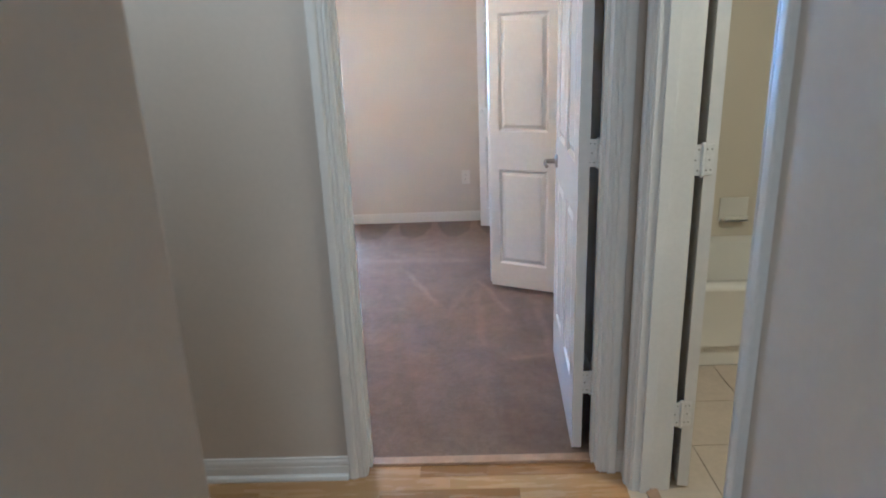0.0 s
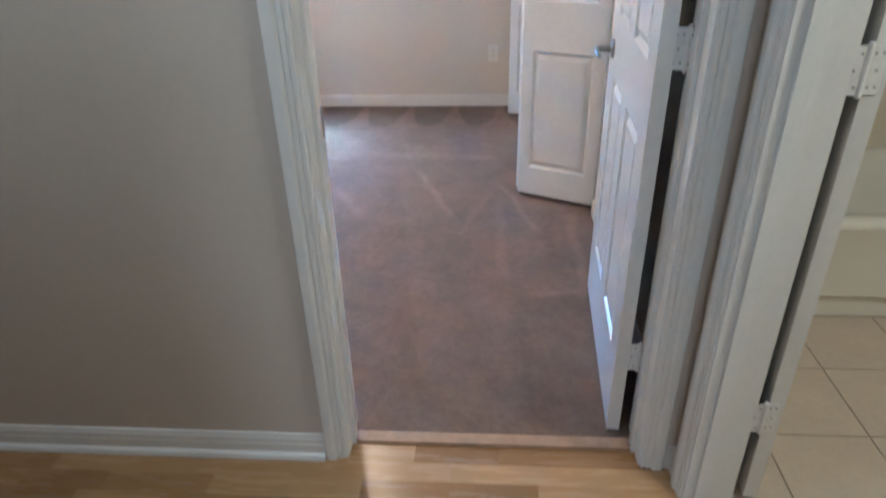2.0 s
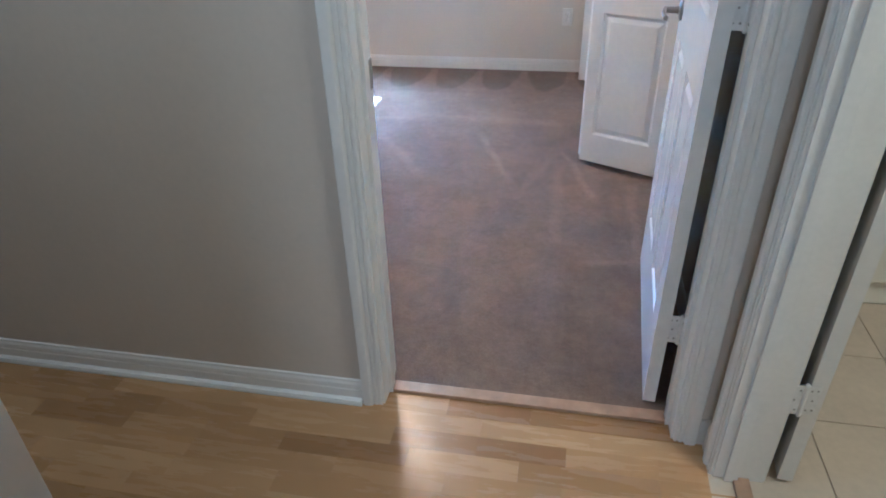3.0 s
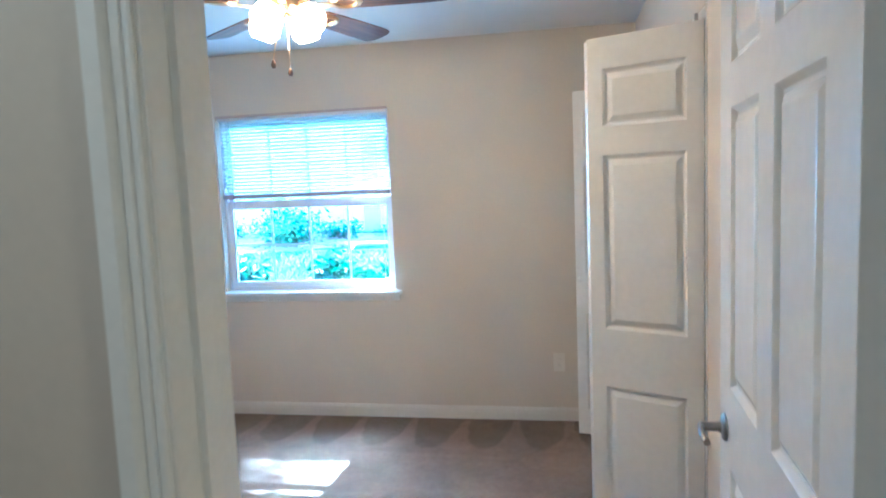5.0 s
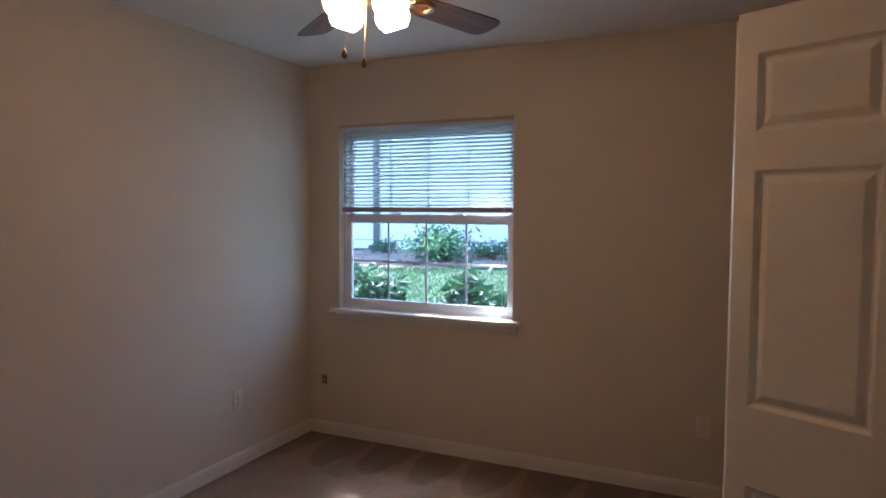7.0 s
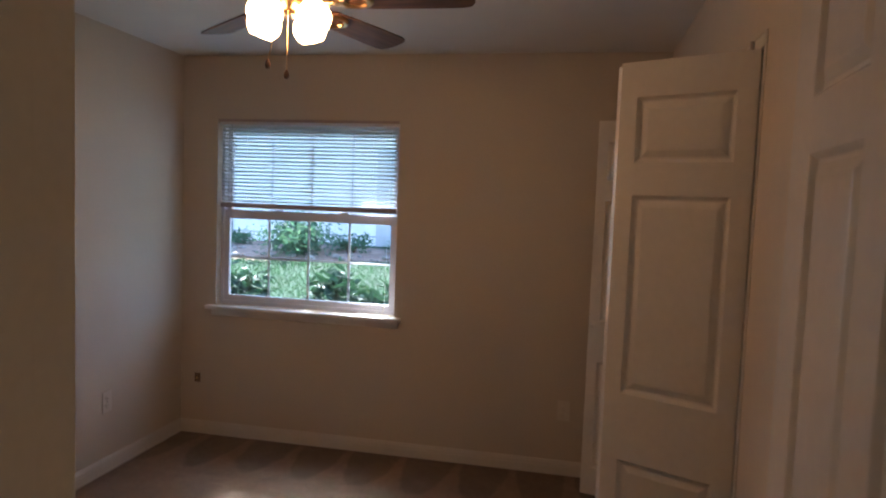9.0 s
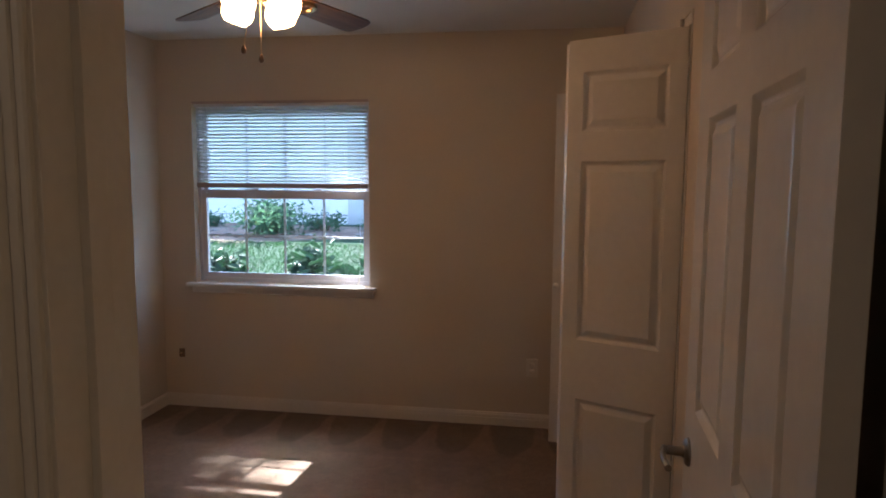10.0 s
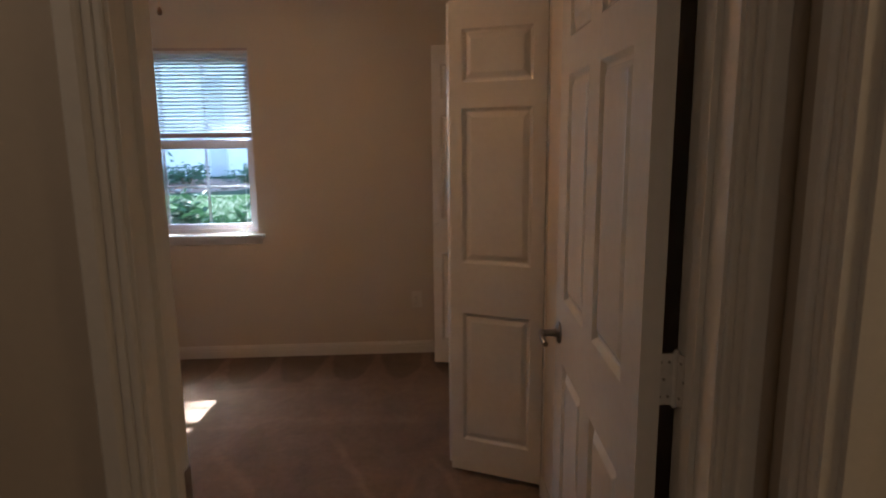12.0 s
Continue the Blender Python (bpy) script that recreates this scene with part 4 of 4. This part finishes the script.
sec = [(0.030, 0.0), (0.030, 0.098), (0.0, 0.108), (0.0, 0.362), (-0.010, 0.377), (-0.010, 0.395), (0.0, TZ), (0.065, TZ), (0.085, 0.385), (0.115, 0.14), (0.15, 0.09), (0.56, 0.09), (0.62, 0.14), (0.65, 0.385), (0.668, TZ), (TY1 - TY0, TZ), (TY1 - TY0, 0.0)]
ra = [[bm.verts.new((x, TY0 + d, z)) for d, z in sec] for x in (TX0, TX1)]
for i in range(len(sec)):
    j = (i + 1) % len(sec)
    bm.faces.new((ra[0][i], ra[0][j], ra[1][j], ra[1][i]))
p = part("shell", bm, TUB, tub, smooth=50)
p.matrix_parent_inverse = tub.matrix_world.inverted()
for x0, x1 in ((TX0, TX0 + 0.10), (TX1 - 0.10, TX1)):
    p = part("end_deck", box((x0 + 0.001, TY0 + 0.062, 0.06), (x1 - 0.001, TY1 - 0.05, TZ - 0.001), 0.004), TUB, tub)
    p.matrix_parent_inverse = tub.matrix_world.inverted()
# soap dish on the tub wall
dish = thing("soap_dish", pose(1.83, 1.40, 0.555), "cream ceramic soap dish set in the tub wall", "soap dish")
bm = box((-0.075, -0.010, -0.065), (0.075, 0.0, 0.065), 0.004)
add_box(bm, (-0.062, -0.055, -0.058), (0.062, -0.010, -0.044), 0.004)
add_box(bm, (-0.062, -0.055, -0.058), (0.062, -0.046, -0.028), 0.004)
part("dish", bm, TUB, dish, smooth=40)

# ---- outside ----
def ground_height(x, y):
    rise = -0.15 + 1.15 * max(0, (min(y, 10.15) - 5.0) / 9.0) ** 1.2
    return rise + 0.07 * min(6.0, max(0, y - 10.15))


bm = bmesh.new()
gx = [-400, -120, -40, -20, -14, -10, -7, -5, -3, -1, 1, 3, 6, 12, 40, 120, 400]
gy = [-400, -100, -30, -10, 3.52, 4.2, 5, 6, 7, 8, 9, 10, 11, 12, 13, 14, 16, 20, 40, 120, 400]
grid = [[bm.verts.new((x, y, ground_height(x, y) - (0.12 if y < 3.6 else 0))) for x in gx] for y in gy]
for a, b in zip(grid, grid[1:]):
    for i in range(len(gx) - 1):
        bm.faces.new((a[i], a[i + 1], b[i + 1], b[i]))
solid("ground", bm, GRASS, "green lawn rising gently behind the house", "ground", smooth=180)

# planting bed of mulch
bm = bmesh.new()
vs = []
for i in range(28):
    a = 2 * math.pi * i / 28
    r = 1 + 0.12 * math.sin(3 * a + 1) + 0.06 * math.sin(7 * a)
    x, y = -5.0 + 3.4 * r * math.cos(a), 11.55 + 1.25 * r * math.sin(a)
    vs.append(bm.verts.new((x, y, ground_height(x, y) - 0.01)))
c = bm.verts.new((-5.0, 11.55, ground_height(0, 11.55) + 0.08))
for i in range(28):
    bm.faces.new((vs[i], vs[(i + 1) % 28], c))
solid("planting_bed", bm, MULCH, "brown bark mulch bed on the lawn", "mulch bed", kind="stuff")


# stones scattered on the bed
rs = random.Random(8)
bm = bmesh.new()
for i in range(70):
    a, q = rs.uniform(0, 6.28), math.sqrt(rs.random())
    x, y = -5.0 + 3.0 * q * math.cos(a), 11.4 + 1.05 * q * math.sin(a)
    r = rs.uniform(0.03, 0.10)
    made = bmesh.ops.create_icosphere(bm, subdivisions=1, radius=r)["verts"]
    for v in made:
        v.co = Vector((v.co.x * rs.uniform(0.8, 1.3) + x, v.co.y * rs.uniform(0.8, 1.3) + y, v.co.z * 0.6 + ground_height(x, y) + 0.04))
solid("stones", bm, mat("pale_stone", (0.27, 0.245, 0.225), 0.9, grain=[(20, 0.2, 3)]), "pale stones scattered on the mulch bed", "stones", kind="stuff")


def add_leaf(verts, faces, base, d, w, up, L, wide):
    """A pointed leaf folded along its midrib."""
    k = len(verts)
    lift = up * L * 0.10
    for v in (base, base + d * L * 0.30 + w * L * wide + lift, base + d * L * 0.65 + w * L * wide * 0.8 + lift, base + d * L, base + d * L * 0.65 - w * L * wide * 0.8 + lift, base + d * L * 0.30 - w * L * wide + lift):
        verts.append(tuple(v))
    faces.append((k, k + 1, k + 2, k + 3))
    faces.append((k, k + 3, k + 4, k + 5))


def shrub(at, radius, height, leaves, material, label, size=0.09, stems=9):
    ob = thing("shrub", pose(*at), label, "shrub", "shrubs outside the window")
    rnd = random.Random(int(at[0] * 97 + at[1] * 13))
    bm = bmesh.new()
    tips = []
    for i in range(stems):
        a, s = rnd.uniform(0, 6.28), rnd.uniform(0.25, 0.9)
        mid = Vector((math.cos(a) * radius * s * 0.4, math.sin(a) * radius * s * 0.4, height * rnd.uniform(0.35, 0.5)))
        tip = Vector((math.cos(a) * radius * s, math.sin(a) * radius * s, height * rnd.uniform(0.65, 1.0) * (1 - 0.3 * s * s)))
        add_cyl(bm, (mid.x * 0.1, mid.y * 0.1, -0.05), mid, 0.016, 0.010, 6)
        add_cyl(bm, mid, tip, 0.010, 0.003, 6)
        tips += [mid.lerp(tip, k) for k in (0.1, 0.35, 0.6, 0.85, 1.0)]
    part("stems", bm, BARK, ob)
    verts, faces = [], []
    for i in range(leaves):
        base = rnd.choice(tips) + Vector((rnd.gauss(0, 1), rnd.gauss(0, 1), rnd.gauss(-0.3, 0.9))) * radius * 0.19
        if base.z < 0.02:
            base.z = 0.02 + rnd.random() * 0.1
        d = Vector((rnd.gauss(0, 1), rnd.gauss(0, 1), rnd.gauss(0.1, 0.6))).normalized()
        w = d.cross(Vector((rnd.gauss(0, 1), rnd.gauss(0, 1), rnd.gauss(0, 1)))).normalized()
        L = size * rnd.uniform(0.6, 1.3)
        add_leaf(verts, faces, base, d, w, d.cross(w), L, 0.2)
    me = bpy.data.meshes.new("leaves")
    me.from_pydata([tuple(v) for v in verts], [], faces)
    me.materials.append(material)
    lf = new("leaves", me)
    lf.parent = ob
    return ob


for (x, y, r, h, n, mt, sz, lb) in ((-4.70, 11.0, 0.80, 0.62, 1700, LEAF, 0.10, "wide dark green leafy shrub on the mulch bed"),
                                   (-3.75, 11.5, 0.42, 0.40, 420, LEAF, 0.09, "rounded green leafy shrub on the mulch bed"),
                                   (-6.30, 11.9, 0.40, 0.30, 200, LEAF, 0.10, "small dark green shrub at the bed's end"),
                                   (-2.60, 11.7, 0.45, 0.32, 220, LEAF, 0.10, "low pale green shrub beside the pale house"),
                                   (-2.10, 6.2, 0.44, 0.95, 380, LEAF_B, 0.15, "sparse big-leaved plant near the window"),
                                   (-1.62, 6.1, 0.40, 0.80, 300, LEAF_B, 0.14, "sparse big-leaved plant near the window"),
                                   (-3.30, 6.3, 0.36, 1.00, 320, LEAF_B, 0.14, "leafy young plant on the lawn")):
    shrub((x, y, ground_height(x, y)), r, h, n, mt, lb, sz)

# grass blades
rg = random.Random(5)
verts, faces = [], []
for i in range(26000):
    y = 4.6 + 5.7 * rg.random() ** 1.1
    x = 0.46 - (y + 0.4) * rg.uniform(0.22, 0.66)
    z = ground_height(x, y)
    h, a, w = rg.uniform(0.025, 0.07), rg.uniform(0, 6.28), rg.uniform(0.004, 0.010)
    k = len(verts)
    verts += [(x - w * math.cos(a), y - w * math.sin(a), z - 0.01), (x + w * math.cos(a), y + w * math.sin(a), z - 0.01), (x + rg.uniform(-0.06, 0.06), y + rg.uniform(-0.06, 0.06), z + h)]
    faces.append((k, k + 1, k + 2))
me = bpy.data.meshes.new("grass")
me.from_pydata(verts, [], faces)
me.materials.append(GRASS_BLADE)
tagged(new("grass", me), "uneven green grass blades of the lawn", "grass", kind="stuff")

# pale neighbouring house behind the lawn
hy = 12.75
hz = ground_height(0, hy)
house = thing("neighbour_house", pose(-5, hy, hz), "pale sided house with a gable roof", "house")
hx0, hx1, hd, hh = -2.75, 12.0, 8.0, 2.66
bm = box((hx0, 0, -0.3), (hx1, hd, hh))
part("wall", bm, SIDING, house)
for i in range(14):
    z = 0.0 + i * 0.19
    part("siding_board", box((hx0 - 0.01, -0.022, z), (hx1 + 0.01, 0.0, z + 0.172), 0.006), SIDING, house)
bm = bmesh.new()
v = [bm.verts.new(q) for q in ((hx0 - 0.3, -0.12, hh), (hx1 + 0.5, -0.12, hh), (hx1 + 0.5, hd / 2, hh + 1.3), (hx0 - 0.5, hd / 2, hh + 1.3), (hx0 - 0.5, hd + 0.6, hh), (hx1 + 0.5, hd + 0.6, hh))]
for f in ((0, 1, 2, 3), (3, 2, 5, 4), (0, 3, 4), (1, 5, 2), (0, 4, 5, 1)):
    bm.faces.new([v[i] for i in f])
part("roof", bm, ROOF, house, "dark grey shingle roof")
# a tall grey upright like a downspout, built as a flat board, no doorway
grey_upright = part("door", box((1.36, -0.05, 0.0), (1.71, -0.024, 2.05), 0.01), mat("grey_upright_paint", (0.56, 0.58, 0.60), 0.5, grain=[(3, 0.06, 2)]), house, "tall grey downspout-like upright on the house wall")
part("trim_band", box((hx0 + 0.12, -0.034, 0.19), (1.355, -0.024, 0.212), 0.003), mat("grey_trim_paint", (0.34, 0.37, 0.40), 0.5, grain=[(3, 0.06, 2)]), house, "thin grey trim band")
bm = box((-2.10, -0.10, 0.0), (-1.96, -0.03, hh - 0.05), 0.02)
add_box(bm, (-2.10, -0.32, 0.0), (-1.96, -0.10, 0.09), 0.02)
part("downspout", bm, mat("downspout_paint", (0.10, 0.10, 0.11), 0.5, grain=[(6, 0.1, 2)]), house, "dark grey metal downspout")
part("corner_board", box((hx0 - 0.03, -0.03, -0.2), (hx0 + 0.12, 0.02, hh), 0.006), SIDING, house)


def tree(at, height, centre, radii, leaves, size, label, seed):
    """A tapered trunk with limbs that reach into an uneven crown of separate leaves."""
    ob = thing("tree", pose(*at), label, "tree")
    rnd = random.Random(seed)
    bm = bmesh.new()
    c = Vector(centre)
    pts = [Vector((0, 0, -0.2))]
    for i in range(1, 6):
        f = i / 5
        pts.append(Vector((c.x * f * f * 0.6 + rnd.uniform(-0.05, 0.05), c.y * f * f * 0.6 + rnd.uniform(-0.05, 0.05), height * 0.8 * f)))
    for i in range(5):
        add_cyl(bm, pts[i], pts[i + 1], 0.16 * (1 - i / 6), 0.16 * (1 - (i + 1) / 6), 10)
    tips = []
    for i in range(46):
        while True:
            q = Vector((rnd.uniform(-1, 1), rnd.uniform(-1, 1), rnd.uniform(-1, 1)))
            if 0.15 < q.length < 1:
                break
        tip = c + Vector((q.x * radii[0], q.y * radii[1], q.z * radii[2]))
        k = max(2, min(4, int(tip.z / height * 5) - 1))
        root = pts[k].lerp(pts[k + 1], rnd.random())
        mid = root.lerp(tip, 0.5) + Vector((0, 0, 0.15))
        add_cyl(bm, root, mid, 0.035, 0.02, 6)
        add_cyl(bm, mid, tip, 0.02, 0.006, 6)
        tips += [mid.lerp(tip, f) for f in (0.5, 0.8, 1.0, 1.0)]
    part("trunk", bm, BARK, ob)
    verts, faces = [], []
    for i in range(leaves):
        b0 = rnd.choice(tips) + Vector((rnd.gauss(0, 1), rnd.gauss(0, 1), rnd.gauss(0, 0.8))) * 0.22
        b0.z = max(b0.z, c.z - radii[2] + rnd.random() * 0.3)
        d = Vector((rnd.gauss(0, 1), rnd.gauss(0, 1), rnd.gauss(-0.1, 0.6))).normalized()
        w = d.cross(Vector((rnd.gauss(0, 1), rnd.gauss(0, 1), rnd.gauss(0, 1)))).normalized()
        add_leaf(verts, faces, b0, d, w, d.cross(w), size * rnd.uniform(0.7, 1.3), 0.26)
    me = bpy.data.meshes.new("crown")
    me.from_pydata(verts, [], faces)
    me.materials.append(LEAF)
    cr = new("crown", me)
    cr.parent = ob
    return ob


# added unseen tree to dapple the window's sun, and trees beside the house
tree((-4.65, 7.6, ground_height(0, 7.6)), 7.6, (2.17, -0.1, 6.35), (1.75, 0.85, 0.85), 8200, 0.14, "added tall leafy tree, out of view, that shades the window", 3)
for x, y, sd_ in ((-11.4, 17.0, 11), (-12.9, 15.5, 12), (-11.9, 20.5, 13)):
    tree((x, y, ground_height(0, y)), 5.0, (0, 0, 2.5), (1.9, 1.7, 2.4), 6500, 0.24, "leafy green tree beside the pale house", sd_)

# ---- floor pieces, last ----
hall_floor = bpy.data.objects["floor_hall_base"]
plank_cache = {}


def plank(x0, x1, y0, y1):
    key = (round(x1 - x0, 3), round(y1 - y0, 4))
    if key not in plank_cache:
        plank_cache[key] = mesh_of("plank", box((0.00005, 0.00005, -0.010), (key[0] - 0.00005, key[1] - 0.00005, 0.0), 0.0002), PLANK)
    ob = new("plank", plank_cache[key])
    ob.parent = hall_floor
    ob.location = (x0, y0, random.uniform(-0.00005, 0.0))


PW = 0.0665
y = 0.004
while y > -4.3:
    y1, y = y, y - PW
    xa, xb = (-2.3, SIDE_IN + 0.045) if y1 > HL_Y + 0.05 else (HL_X, SIDE_IN)
    x = xa - random.uniform(0, 0.35)
    while x < xb - 0.001:
        ln = random.choice((0.24, 0.30, 0.30, 0.36, 0.42))
        s, e = max(x, xa), min(x + ln, xb)
        if e > s:
            plank(s, e, y, y1)
        x += ln

bath_floor = bpy.data.objects["floor_bathroom"]
T = 0.306
tile_me = mesh_of("tile", box((0.002, 0.002, -0.008), (T - 0.002, T - 0.002, 0.0), 0.0015), TILE)
for i in range(-2, 5):
    for j in range(-6, 3):
        x, y = 1.199 + i * T, 0.088 + j * T
        if x < SIDE_OUT - 0.06 or x + T > 2.62 or y + T > 0.71 or y < -1.75:
            if not (x < SIDE_OUT + 0.03 and x + T > SIDE_OUT + 0.03 and y > -1.75 and y + T < 0.71):
                continue
        ob = new("tile", tile_me)
        ob.parent = bath_floor
        ob.location = (x, y, 0.0)
